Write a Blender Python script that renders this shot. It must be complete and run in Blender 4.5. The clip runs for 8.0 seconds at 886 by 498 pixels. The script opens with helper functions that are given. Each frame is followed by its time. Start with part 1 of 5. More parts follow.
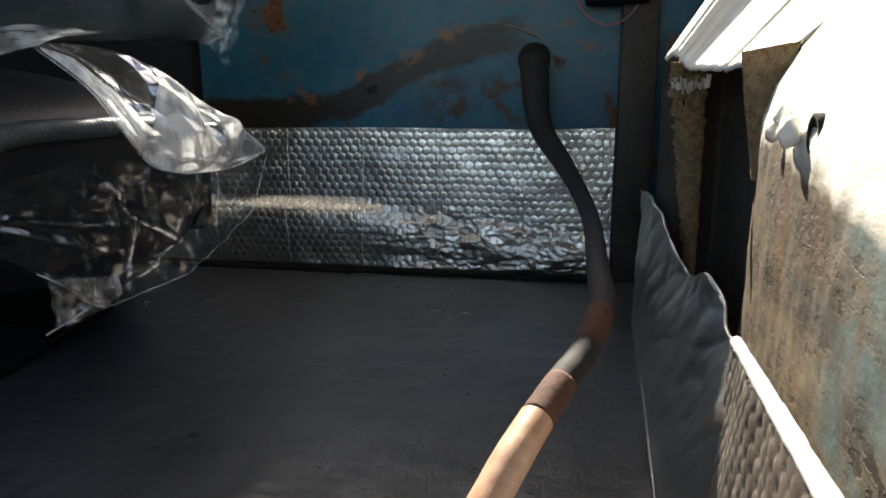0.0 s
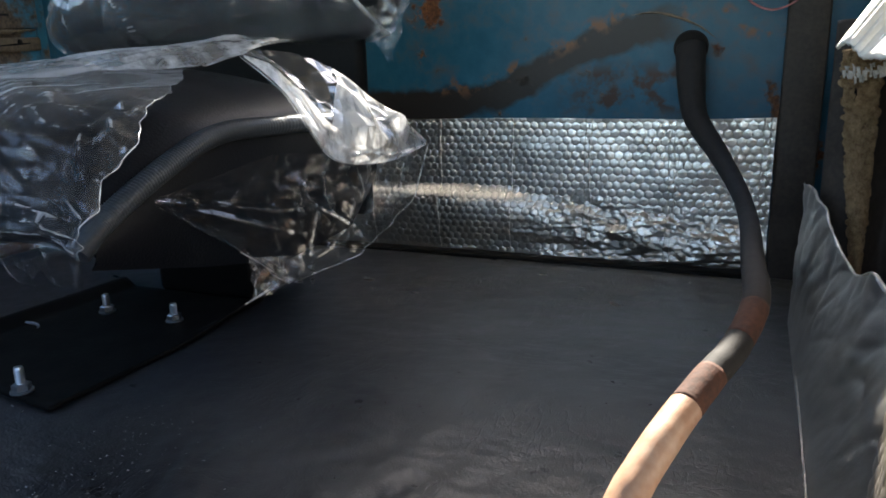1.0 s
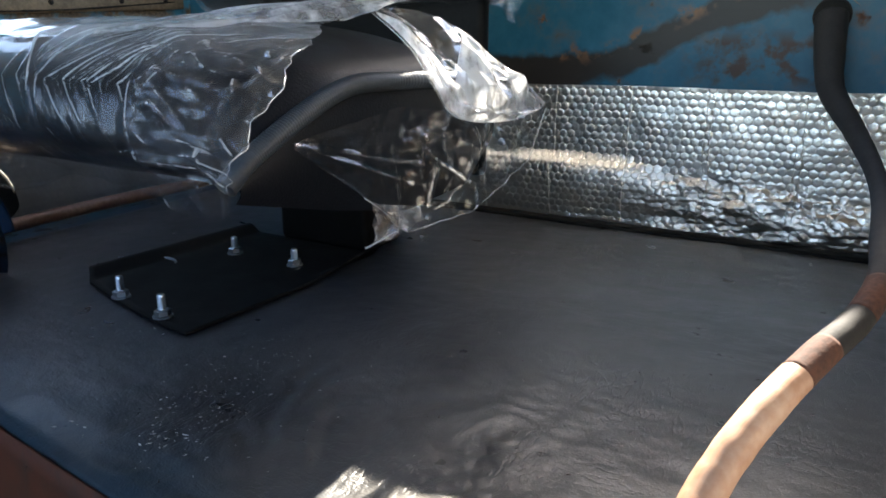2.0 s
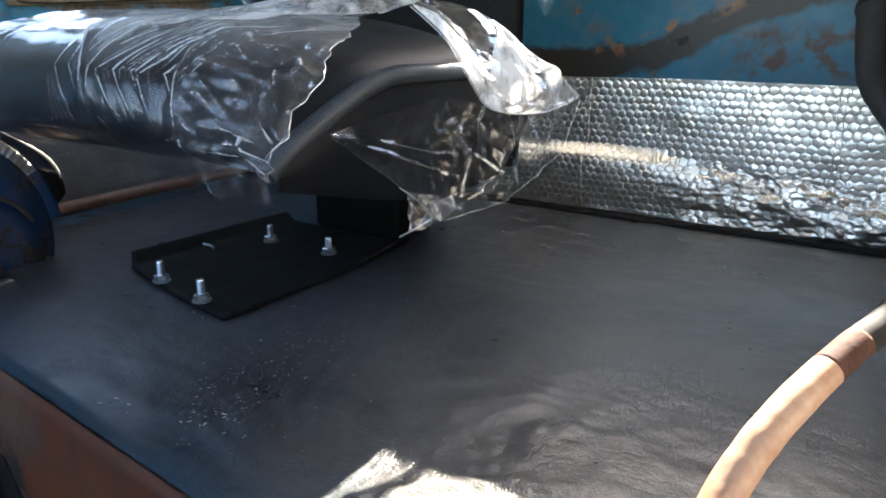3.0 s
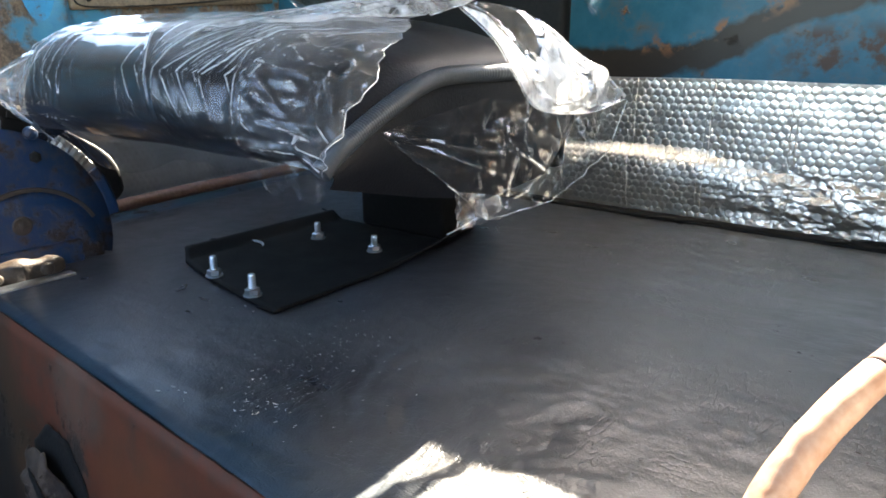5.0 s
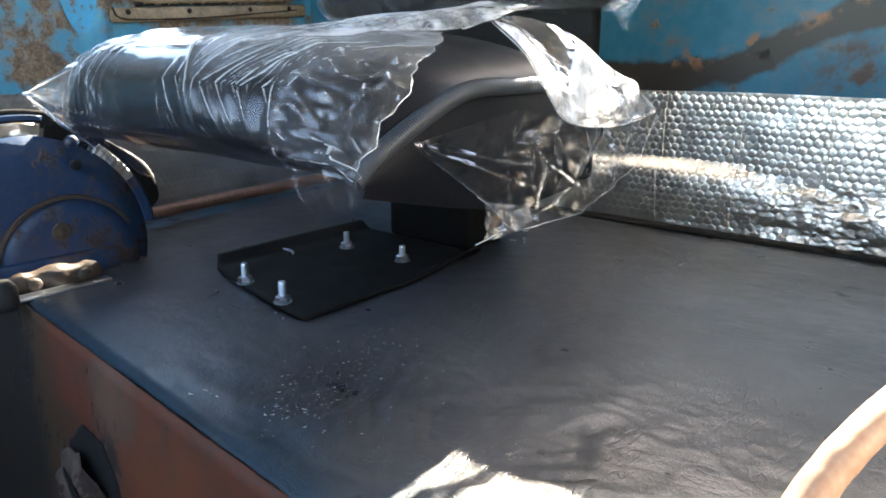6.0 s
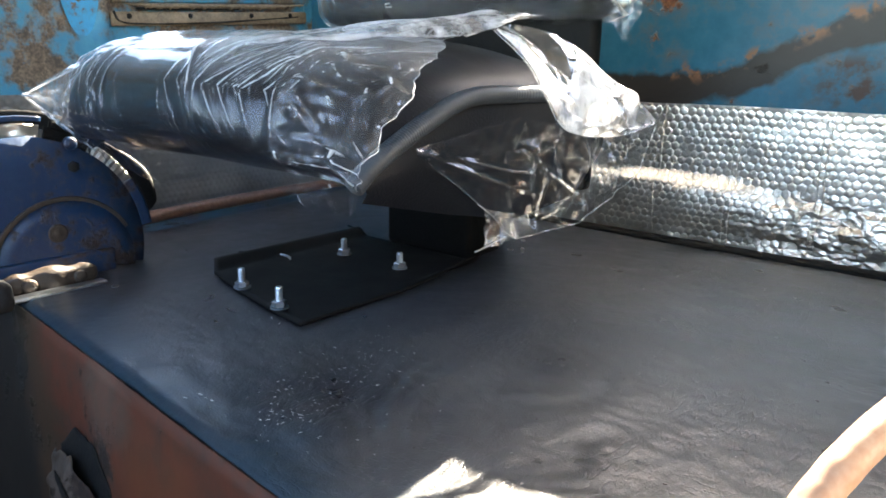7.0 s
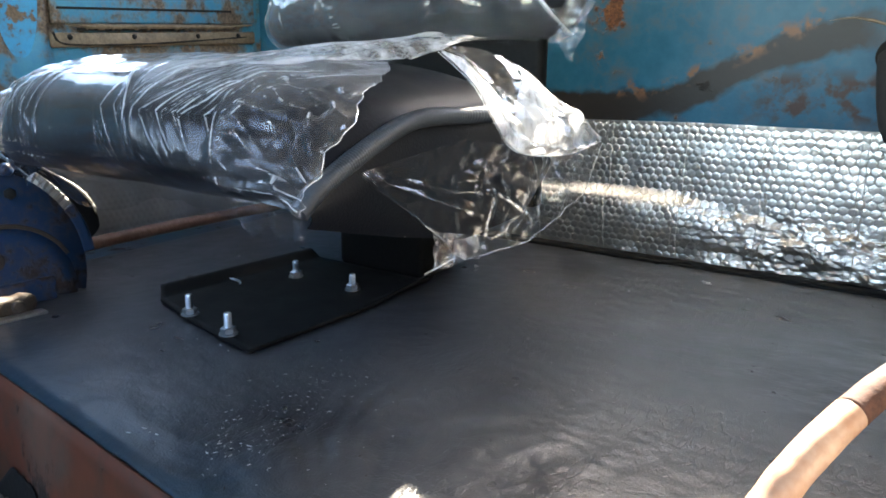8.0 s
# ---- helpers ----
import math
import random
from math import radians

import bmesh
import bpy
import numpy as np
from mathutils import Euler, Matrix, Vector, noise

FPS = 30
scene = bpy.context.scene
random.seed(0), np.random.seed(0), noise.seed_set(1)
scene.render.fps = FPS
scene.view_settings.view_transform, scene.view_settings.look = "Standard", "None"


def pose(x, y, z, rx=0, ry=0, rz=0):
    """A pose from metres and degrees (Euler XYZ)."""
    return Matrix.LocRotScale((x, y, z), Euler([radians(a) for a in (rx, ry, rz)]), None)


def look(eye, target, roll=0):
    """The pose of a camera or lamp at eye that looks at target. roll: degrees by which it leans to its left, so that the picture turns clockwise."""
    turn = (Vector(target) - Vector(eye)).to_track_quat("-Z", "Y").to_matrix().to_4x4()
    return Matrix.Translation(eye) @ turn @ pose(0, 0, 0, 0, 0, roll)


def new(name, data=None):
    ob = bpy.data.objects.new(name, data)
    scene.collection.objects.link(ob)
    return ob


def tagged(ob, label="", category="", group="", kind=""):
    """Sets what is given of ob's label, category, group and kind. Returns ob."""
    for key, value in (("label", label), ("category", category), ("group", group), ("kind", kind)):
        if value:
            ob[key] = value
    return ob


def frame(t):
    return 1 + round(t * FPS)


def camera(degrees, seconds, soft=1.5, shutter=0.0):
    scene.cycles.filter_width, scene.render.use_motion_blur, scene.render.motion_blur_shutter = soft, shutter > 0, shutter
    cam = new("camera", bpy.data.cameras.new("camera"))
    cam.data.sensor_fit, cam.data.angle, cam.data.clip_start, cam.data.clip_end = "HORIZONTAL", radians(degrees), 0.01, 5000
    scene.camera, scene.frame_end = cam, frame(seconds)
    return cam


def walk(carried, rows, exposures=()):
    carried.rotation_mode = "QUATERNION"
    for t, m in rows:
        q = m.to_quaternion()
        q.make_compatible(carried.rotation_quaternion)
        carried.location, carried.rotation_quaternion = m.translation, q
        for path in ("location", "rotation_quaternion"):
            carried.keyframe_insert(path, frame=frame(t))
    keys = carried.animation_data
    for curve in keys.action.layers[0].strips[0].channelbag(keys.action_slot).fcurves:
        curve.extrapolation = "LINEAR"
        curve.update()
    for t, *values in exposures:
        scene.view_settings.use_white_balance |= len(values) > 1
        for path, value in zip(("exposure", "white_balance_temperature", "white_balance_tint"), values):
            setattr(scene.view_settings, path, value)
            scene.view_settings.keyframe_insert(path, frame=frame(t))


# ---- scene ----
import functools

cam = camera(64.7, 8.0, soft=1.8)
PATH = [
    (0, (0.009, -0.137, 0.373), (-0.377, 1.776, -0.067), -0.4),
    (0.5, (0.007, -0.152, 0.381), (-0.45, 1.746, -0.051), -1.4),
    (1, (0.006, -0.18, 0.385), (-0.756, 1.607, -0.087), -1.4),
    (1.5, (0.01, -0.198, 0.383), (-0.934, 1.496, -0.106), -0.7),
    (2, (0.008, -0.21, 0.375), (-1.004, 1.426, -0.175), -0.0),
    (3.5, (0.015, -0.227, 0.376), (-1.089, 1.34, -0.194), 0.1),
    (4, (0.015, -0.232, 0.375), (-1.111, 1.317, -0.201), 0.3),
    (5.5, (0.015, -0.242, 0.377), (-1.192, 1.252, -0.181), -0.2),
    (6, (0.017, -0.247, 0.377), (-1.218, 1.231, -0.161), 0.1),
    (6.5, (0.015, -0.246, 0.374), (-1.211, 1.243, -0.157), 0.5),
    (7, (0.014, -0.249, 0.373), (-1.216, 1.242, -0.137), 1.1),
    (7.5, (0.014, -0.247, 0.376), (-1.202, 1.264, -0.11), 0.6),
    (8, (0.018, -0.238, 0.379), (-1.126, 1.335, -0.086), 0.6),
]
walk(cam, [(t, look(eye, target, roll)) for t, eye, target, roll in PATH],
     [(0.0, 1.85, 7200, 11), (1.0, 2.35, 6900, 11), (2.0, 2.9, 7000, 11), (3.5, 3.5, 7100, 11), (5.5, 3.85, 7300, 11), (7.5, 3.9, 7300, 11), (8.0, 3.7, 7200, 11)])

# ---- world, sun, exposure ----
SUN = Vector((0.195, -1.0, -0.77)).normalized()      # the way the sunlight travels, in through the rear window
world = bpy.data.worlds.new("sky")
scene.world = world
world.use_nodes = True
wn = world.node_tree
sky = wn.nodes.new("ShaderNodeTexSky")
sky.sky_type = "NISHITA"
sky.sun_disc = False
sky.sun_elevation = math.asin(-SUN.z)
sky.sun_rotation = math.atan2(-SUN.x, -SUN.y)
wn.links.new(sky.outputs[0], wn.nodes["Background"].inputs[0])
wn.nodes["Background"].inputs[1].default_value = 0.15
sun = new("sun", bpy.data.lights.new("sun", "SUN"))
sun.data.energy, sun.data.angle, sun.data.color = 5.0, radians(0.5), (1.0, 0.95, 0.86)
sun.matrix_world = look((0, 0, 5), Vector((0, 0, 5)) + SUN)


# ---- materials ----
def nodes_of(name):
    m = bpy.data.materials.new(name)
    m.use_nodes = True
    return m, m.node_tree, m.node_tree.nodes["Principled BSDF"]


def mixed(nt, fac, a, b):
    n = nt.nodes.new("ShaderNodeMix")
    n.data_type = "RGBA"
    for slot, v in ((0, fac), (6, a), (7, b)):
        if hasattr(v, "is_output"):
            nt.links.new(v, n.inputs[slot])
        else:
            n.inputs[slot].default_value = v if slot == 0 else (*v, 1)
    return n.outputs[2]


def grain(nt, scale, detail=4.0, stretch=(1, 1, 1), rough=0.55, offset=0.0):
    co = nt.nodes.new("ShaderNodeTexCoord")
    mp = nt.nodes.new("ShaderNodeMapping")
    mp.inputs["Scale"].default_value = stretch
    mp.inputs["Location"].default_value = (offset, offset * 0.7, offset * 1.3)
    nz = nt.nodes.new("ShaderNodeTexNoise")
    nz.inputs["Scale"].default_value, nz.inputs["Detail"].default_value = scale, detail
    nz.inputs["Roughness"].default_value = rough
    nt.links.new(co.outputs["Object"], mp.inputs[0])
    nt.links.new(mp.outputs[0], nz.inputs["Vector"])
    return nz.outputs["Fac"]


def ramp(nt, value, lo, hi, a=0.0, b=1.0):
    n = nt.nodes.new("ShaderNodeMapRange")
    n.inputs[1].default_value, n.inputs[2].default_value = lo, hi
    n.inputs[3].default_value, n.inputs[4].default_value = a, b
    nt.links.new(value, n.inputs[0])
    return n.outputs[0]


def times(nt, a, b, op="MULTIPLY"):
    n = nt.nodes.new("ShaderNodeMath")
    n.operation = op
    for i, v in enumerate((a, b)):
        if hasattr(v, "is_output"):
            nt.links.new(v, n.inputs[i])
        else:
            n.inputs[i].default_value = v
    return n.outputs[0]


def bump(nt, bsdf, height, depth, strength=1.0):
    n = nt.nodes.new("ShaderNodeBump")
    n.inputs["Distance"].default_value, n.inputs["Strength"].default_value = depth, strength
    nt.links.new(height, n.inputs["Height"])
    nt.links.new(n.outputs[0], bsdf.inputs["Normal"])


def plain(name, a, b, rough=0.6, metal=0.0, scale=30, relief=0.0006, rough_to=None, stretch=(1, 1, 1), specular=0.5):
    """Two tones mixed by noise at two scales, with relief."""
    m, nt, p = nodes_of(name)
    g1, g2 = grain(nt, scale, 5, stretch), grain(nt, scale * 7, 3, stretch, offset=3)
    f = ramp(nt, times(nt, g1, g2, "ADD"), 0.75, 1.25)
    nt.links.new(mixed(nt, f, a, b), p.inputs["Base Color"])
    nt.links.new(ramp(nt, g1, 0.3, 0.7, rough, rough if rough_to is None else rough_to), p.inputs["Roughness"])
    p.inputs["Metallic"].default_value = metal
    p.inputs["Specular IOR Level"].default_value = specular
    if relief:
        bump(nt, p, g2, relief)
    return m


def rusted(name, paint, paint_b, rust, rust_b, amount=0.55, scale=7.0, rough=0.45, stretch=(1, 1, 1), stain=(0.09, 0.055, 0.035), offset=0.0, edge=0.045):
    """Old paint with rust patches, stains and pits."""
    m, nt, p = nodes_of(name)
    big, mid, fine = grain(nt, scale, 6, stretch, 0.6, offset), grain(nt, scale * 4, 5, stretch, 0.6, offset + 5), grain(nt, 160, 3, offset=2)
    paint_c = mixed(nt, ramp(nt, mid, 0.35, 0.7), paint, paint_b)
    paint_c = mixed(nt, ramp(nt, times(nt, big, mid), 0.24, 0.42, 0, 0.75), paint_c, stain)
    rust_c = mixed(nt, ramp(nt, times(nt, mid, fine, "ADD"), 0.8, 1.2), rust, rust_b)
    mask = ramp(nt, times(nt, big, times(nt, mid, 0.35), "ADD"), amount + 0.17, amount + 0.17 + edge)
    nt.links.new(mixed(nt, mask, paint_c, rust_c), p.inputs["Base Color"])
    nt.links.new(ramp(nt, mask, 0, 1, rough, 0.9), p.inputs["Roughness"])
    bump(nt, p, times(nt, times(nt, mask, fine), times(nt, mid, 0.5), "ADD"), 0.0018)
    return m


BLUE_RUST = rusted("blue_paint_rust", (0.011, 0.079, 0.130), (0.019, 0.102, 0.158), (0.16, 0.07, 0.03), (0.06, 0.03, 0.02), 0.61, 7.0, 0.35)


def grease_band(m):
    """A dark band where the paint is worn to greasy steel; it climbs along the rear wall."""
    nt = m.node_tree
    p = nt.nodes["Principled BSDF"]
    co = nt.nodes.new("ShaderNodeTexCoord")
    xyz = nt.nodes.new("ShaderNodeSeparateXYZ")
    nt.links.new(co.outputs["Object"], xyz.inputs[0])
    rise = nt.nodes.new("ShaderNodeValToRGB")
    rise.color_ramp.interpolation = "B_SPLINE"
    stops = [(-0.9, 0.325), (-0.60, 0.325), (-0.47, 0.345), (-0.37, 0.405), (-0.26, 0.448), (-0.15, 0.485), (-0.06, 0.475), (0.0, 0.42)]
    while len(rise.color_ramp.elements) < len(stops):
        rise.color_ramp.elements.new(0.5)
    for el, (x, z) in zip(rise.color_ramp.elements, stops):
        el.position = (x + 1.0) / 1.1
        el.color = (z, z, z, 1)
    nt.links.new(ramp(nt, xyz.outputs[0], -1.0, 0.1), rise.inputs[0])
    wob = ramp(nt, grain(nt, 16, 5, offset=9), 0.2, 0.8, -0.018, 0.018)
    off = times(nt, times(nt, xyz.outputs[2], rise.outputs[0], "SUBTRACT"), wob, "ADD")
    mask = ramp(nt, times(nt, off, 0.0, "ABSOLUTE"), 0.040, 0.026)
    rim = times(nt, ramp(nt, times(nt, times(nt, off, 0.034, "SUBTRACT"), 0.0, "ABSOLUTE"), 0.024, 0.004), ramp(nt, grain(nt, 22, 4, offset=31), 0.52, 0.60))
    mask = times(nt, mask, ramp(nt, times(nt, xyz.outputs[0], times(nt, grain(nt, 12, 4, offset=41), 0.10), "ADD"), -0.06, -0.10))
    nearby = times(nt, ramp(nt, times(nt, times(nt, xyz.outputs[0], 0.20, "ADD"), 0.0, "ABSOLUTE"), 0.16, 0.08), ramp(nt, times(nt, times(nt, xyz.outputs[2], 0.355, "SUBTRACT"), 0.0, "ABSOLUTE"), 0.06, 0.03))
    smudge = times(nt, nearby, ramp(nt, grain(nt, 20, 5, offset=51), 0.47, 0.56))
    base = p.inputs["Base Color"].links[0].from_socket
    base = mixed(nt, smudge, base, (0.045, 0.026, 0.020))
    c = mixed(nt, mask, base, (0.022, 0.020, 0.019))
    c = mixed(nt, rim, c, (0.15, 0.075, 0.04))
    nt.links.new(c, p.inputs["Base Color"])


BLUE_RUST.node_tree.nodes["Principled BSDF"].inputs["Specular IOR Level"].default_value = 0.22
grease_band(BLUE_RUST)
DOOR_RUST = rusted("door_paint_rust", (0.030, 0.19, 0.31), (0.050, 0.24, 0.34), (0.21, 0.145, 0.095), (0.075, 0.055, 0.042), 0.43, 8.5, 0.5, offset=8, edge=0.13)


def stained(name, tones, rust, pits):
    """Weathered pale paint: soft brown stains that run downward, and small dark pits."""
    m, nt, p = nodes_of(name)
    run, mid, fine = grain(nt, 5.5, 5, (1, 1, 0.75), 0.6, 4.6), grain(nt, 24, 5, (1, 1, 0.8), 0.6, 11), grain(nt, 260, 4, offset=2)
    c = mixed(nt, ramp(nt, mid, 0.38, 0.62), tones[0], tones[1])
    c = mixed(nt, ramp(nt, run, 0.50, 0.68, 0, 0.6), c, tones[2])
    c = mixed(nt, ramp(nt, times(nt, run, times(nt, mid, 0.6), "ADD"), 0.66, 0.86), c, rust)
    spots = times(nt, ramp(nt, fine, 0.56, 0.64), ramp(nt, mid, 0.45, 0.6))
    nt.links.new(mixed(nt, spots, c, pits), p.inputs["Base Color"])
    p.inputs["Roughness"].default_value = 0.7
    bump(nt, p, times(nt, fine, mid), 0.0015)
    return m


CREAM_RUST = stained("cream_paint_rust", ((0.60, 0.56, 0.48), (0.48, 0.44, 0.36), (0.26, 0.36, 0.36)), (0.25, 0.145, 0.06), (0.05, 0.03, 0.02))
RED_RUST = rusted("red_oxide_rust", (0.150, 0.040, 0.018), (0.105, 0.040, 0.020), (0.06, 0.038, 0.026), (0.03, 0.02, 0.015), 0.60, 6.0, 0.65, (1, 1, 1), (0.05, 0.042, 0.032), offset=14)
TORN_STEEL = rusted("torn_rusty_sheet", (0.105, 0.075, 0.055), (0.065, 0.046, 0.034), (0.06, 0.038, 0.026), (0.03, 0.02, 0.015), 0.55, 14.0, 0.7, offset=44)


def front_tones(m):
    """Tones of the front panel: a pale patch, partly a lens ghost put into the colour, an orange patch beside it, and
    black-brown towards the door.
    """
    nt = m.node_tree
    p = nt.nodes["Principled BSDF"]
    co = nt.nodes.new("ShaderNodeTexCoord")
    xyz = nt.nodes.new("ShaderNodeSeparateXYZ")
    nt.links.new(co.outputs["Object"], xyz.inputs[0])
    x, z = xyz.outputs[0], xyz.outputs[2]
    wob = ramp(nt, grain(nt, 14, 5, offset=61), 0.25, 0.75, -0.5, 0.5)

    def patch(cx, cz, rx, rz):
        a = times(nt, times(nt, x, cx, "SUBTRACT"), rx, "DIVIDE")
        b = times(nt, times(nt, z, cz, "SUBTRACT"), rz, "DIVIDE")
        d = times(nt, times(nt, a, a), times(nt, b, b), "ADD")
        return ramp(nt, times(nt, d, wob, "ADD"), 1.3, 0.2)

    base = p.inputs["Base Color"].links[0].from_socket
    c = mixed(nt, times(nt, patch(-0.66, -0.13, 0.11, 0.10), 0.7), base, (0.20, 0.062, 0.024))
    c = mixed(nt, times(nt, patch(-0.815, -0.045, 0.075, 0.050), 0.4), c, (0.20, 0.135, 0.095))
    lean = times(nt, times(nt, x, times(nt, z, 0.57), "ADD"), times(nt, wob, 0.05), "ADD")
    c = mixed(nt, ramp(nt, lean, -1.03, -1.11, 0, 0.75), c, (0.050, 0.034, 0.015))
    c = mixed(nt, ramp(nt, lean, -1.13, -1.20, 0, 0.9), c, (0.014, 0.012, 0.010))
    nt.links.new(c, p.inputs["Base Color"])


front_tones(RED_RUST)
DEEP_BLUE = rusted("deep_blue_paint", (0.004, 0.028, 0.078), (0.007, 0.036, 0.088), (0.06, 0.034, 0.020), (0.026, 0.018, 0.015), 0.57, 16.0, 0.4, offset=21, edge=0.11)


def jamb_paint():
    """White paint that gives way to a brown pitted rust stain lower down, with teal primer beside it."""
    m, nt, p = nodes_of("jamb_paint")
    co = nt.nodes.new("ShaderNodeTexCoord")
    xyz = nt.nodes.new("ShaderNodeSeparateXYZ")
    nt.links.new(co.outputs["Object"], xyz.inputs[0])
    flat = (1, 0.4, 1)
    big, mid, fine = grain(nt, 9, 5, flat, 0.6, 4.6), grain(nt, 30, 5, flat, 0.65, 11), grain(nt, 170, 4, flat, offset=2)
    paint = mixed(nt, ramp(nt, mid, 0.4, 0.65), (0.80, 0.78, 0.72), (0.70, 0.66, 0.58))
    edge = times(nt, 0.285, times(nt, xyz.outputs[2], 1.0), "SUBTRACT")
    edge = times(nt, edge, times(nt, big, 0.10), "ADD")
    rust = mixed(nt, ramp(nt, times(nt, mid, fine, "ADD"), 0.8, 1.2), (0.118, 0.090, 0.050), (0.050, 0.036, 0.020))
    teal = mixed(nt, ramp(nt, mid, 0.4, 0.62), (0.070, 0.110, 0.112), (0.105, 0.090, 0.066))
    lower = mixed(nt, ramp(nt, times(nt, xyz.outputs[1], times(nt, mid, 0.20), "ADD"), 0.28, 0.36), teal, rust)
    c = mixed(nt, ramp(nt, edge, 0.002, 0.020), paint, lower)
    runs = times(nt, ramp(nt, grain(nt, 34, 4, (1, 1, 0.12), 0.6, 17), 0.57, 0.68), ramp(nt, edge, 0.0, 0.03))
    c = mixed(nt, times(nt, runs, 0.8), c, (0.16, 0.062, 0.018))
    dark = times(nt, ramp(nt, grain(nt, 12, 4, flat, 0.6, 27), 0.56, 0.66), ramp(nt, edge, 0.01, 0.05))
    c = mixed(nt, times(nt, dark, 0.8), c, (0.04, 0.037, 0.032))
    pits = times(nt, ramp(nt, grain(nt, 120, 3, flat, 0.6, 37), 0.52, 0.56), times(nt, ramp(nt, mid, 0.45, 0.6), ramp(nt, edge, 0.0, 0.03)))
    nt.links.new(mixed(nt, pits, c, (0.03, 0.019, 0.011)), p.inputs["Base Color"])
    p.inputs["Roughness"].default_value = 0.65
    bump(nt, p, times(nt, times(nt, fine, mid), times(nt, pits, -0.25), "ADD"), 0.0014)
    return m


JAMB_PAINT = jamb_paint()
RECESS_BLUE = rusted("bright_blue_paint", (0.03, 0.28, 0.50), (0.04, 0.33, 0.56), (0.2, 0.13, 0.08), (0.12, 0.08, 0.05), 0.60, 16.0, 0.4, offset=33)
# Brightened to stand in for sunlight on the ridge and flange.
RUST_BARE = plain("bare_rust", (0.62, 0.43, 0.23), (0.20, 0.115, 0.05), 0.9, 0.0, 110, 0.006)
WHITE_PAINT = plain("flaking_white_paint", (0.78, 0.76, 0.72), (0.6, 0.57, 0.5), 0.6, 0.0, 90, 0.001)
WORN = plain("worn_brown_steel", (0.065, 0.043, 0.027), (0.028, 0.019, 0.013), 0.55, 0.0, 45, 0.001)
TRIM = plain("trim_primer", (0.25, 0.18, 0.115), (0.12, 0.085, 0.055), 0.6, 0.0, 20, 0.001)
BLACK_STEEL = plain("black_steel", (0.004, 0.004, 0.004), (0.008, 0.0075, 0.007), 0.55, 0.0, 18, 0.0004, 0.7)
BLACK_STEEL.node_tree.nodes["Principled BSDF"].inputs["Specular IOR Level"].default_value = 0.12
# Near-black that paints the shade of holes and gaps; also used on small fittings.
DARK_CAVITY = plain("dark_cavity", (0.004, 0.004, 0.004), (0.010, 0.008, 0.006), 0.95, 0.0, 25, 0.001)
# Dark brown carries the shade of the pillar's hollows and the corner gap.
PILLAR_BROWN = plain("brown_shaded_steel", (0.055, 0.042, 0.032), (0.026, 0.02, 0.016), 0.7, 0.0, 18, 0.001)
ZINC = plain("zinc_plate", (0.55, 0.60, 0.64), (0.42, 0.46, 0.50), 0.32, 1.0, 120, 0.0002)
COPPER_PAINT = plain("brown_pipe_paint", (0.11, 0.05, 0.03), (0.20, 0.11, 0.075), 0.45, 0.0, 14, 0.0008, 0.6)
RUBBER = plain("black_rubber", (0.008, 0.008, 0.009), (0.018, 0.017, 0.017), 0.8, 0.0, 40, 0.0003)
HOSE_RED = plain("red_rubber", (0.05, 0.022, 0.015), (0.12, 0.045, 0.026), 0.85, 0.0, 30, 0.0006)
# Pale tan carries the sunlight on the hose's lower length.
HOSE_TAN = plain("tan_rubber", (0.60, 0.42, 0.30), (0.42, 0.22, 0.13), 0.5, 0.0, 10, 0.0006)
WIRE_PINK = plain("wire_pink", (0.5, 0.2, 0.2), (0.35, 0.12, 0.13), 0.5)
RAW_CHIP = plain("pale_chips", (0.6, 0.6, 0.58), (0.4, 0.4, 0.38), 0.7)
DARK_CHIP = plain("dark_crumbs", (0.02, 0.018, 0.015), (0.06, 0.04, 0.03), 0.8)
PIPING = plain("grey_piping", (0.026, 0.032, 0.039), (0.046, 0.054, 0.062), 0.42, 0.0, 60, 0.0003)
DIRT = plain("dry_earth", (0.20, 0.16, 0.11), (0.12, 0.10, 0.07), 0.95, 0.0, 2, 0.01)
DARK_DASH = plain("dark_dash_paint", (0.05, 0.05, 0.05), (0.03, 0.03, 0.03), 0.7, 0.0, 5)
GREY_PAINT = plain("grey_roof_paint", (0.30, 0.31, 0.31), (0.22, 0.22, 0.22), 0.7, 0.0, 5)


def vinyl(name, a, b, rough, rough_b, crease):
    """Grained black vinyl with soft creases."""
    m, nt, p = nodes_of(name)
    v = nt.nodes.new("ShaderNodeTexVoronoi")
    v.inputs["Scale"].default_value = 420
    co = nt.nodes.new("ShaderNodeTexCoord")
    nt.links.new(co.outputs["Object"], v.inputs["Vector"])
    big, mid = grain(nt, 4.5, 5), grain(nt, 22, 6)
    nt.links.new(mixed(nt, ramp(nt, big, 0.3, 0.7), a, b), p.inputs["Base Color"])
    nt.links.new(ramp(nt, times(nt, big, mid, "ADD"), 0.75, 1.25, rough, rough_b), p.inputs["Roughness"])
    h = times(nt, times(nt, v.outputs["Distance"], 0.10), times(nt, mid, crease), "ADD")
    bump(nt, p, h, 0.004, 0.6)
    return m


MAT_VINYL = vinyl("mat_vinyl", (0.060, 0.057, 0.055), (0.136, 0.135, 0.130), 0.27, 0.38, 0.8)
MAT_VINYL.node_tree.nodes["Principled BSDF"].inputs["Specular IOR Level"].default_value = 0.36


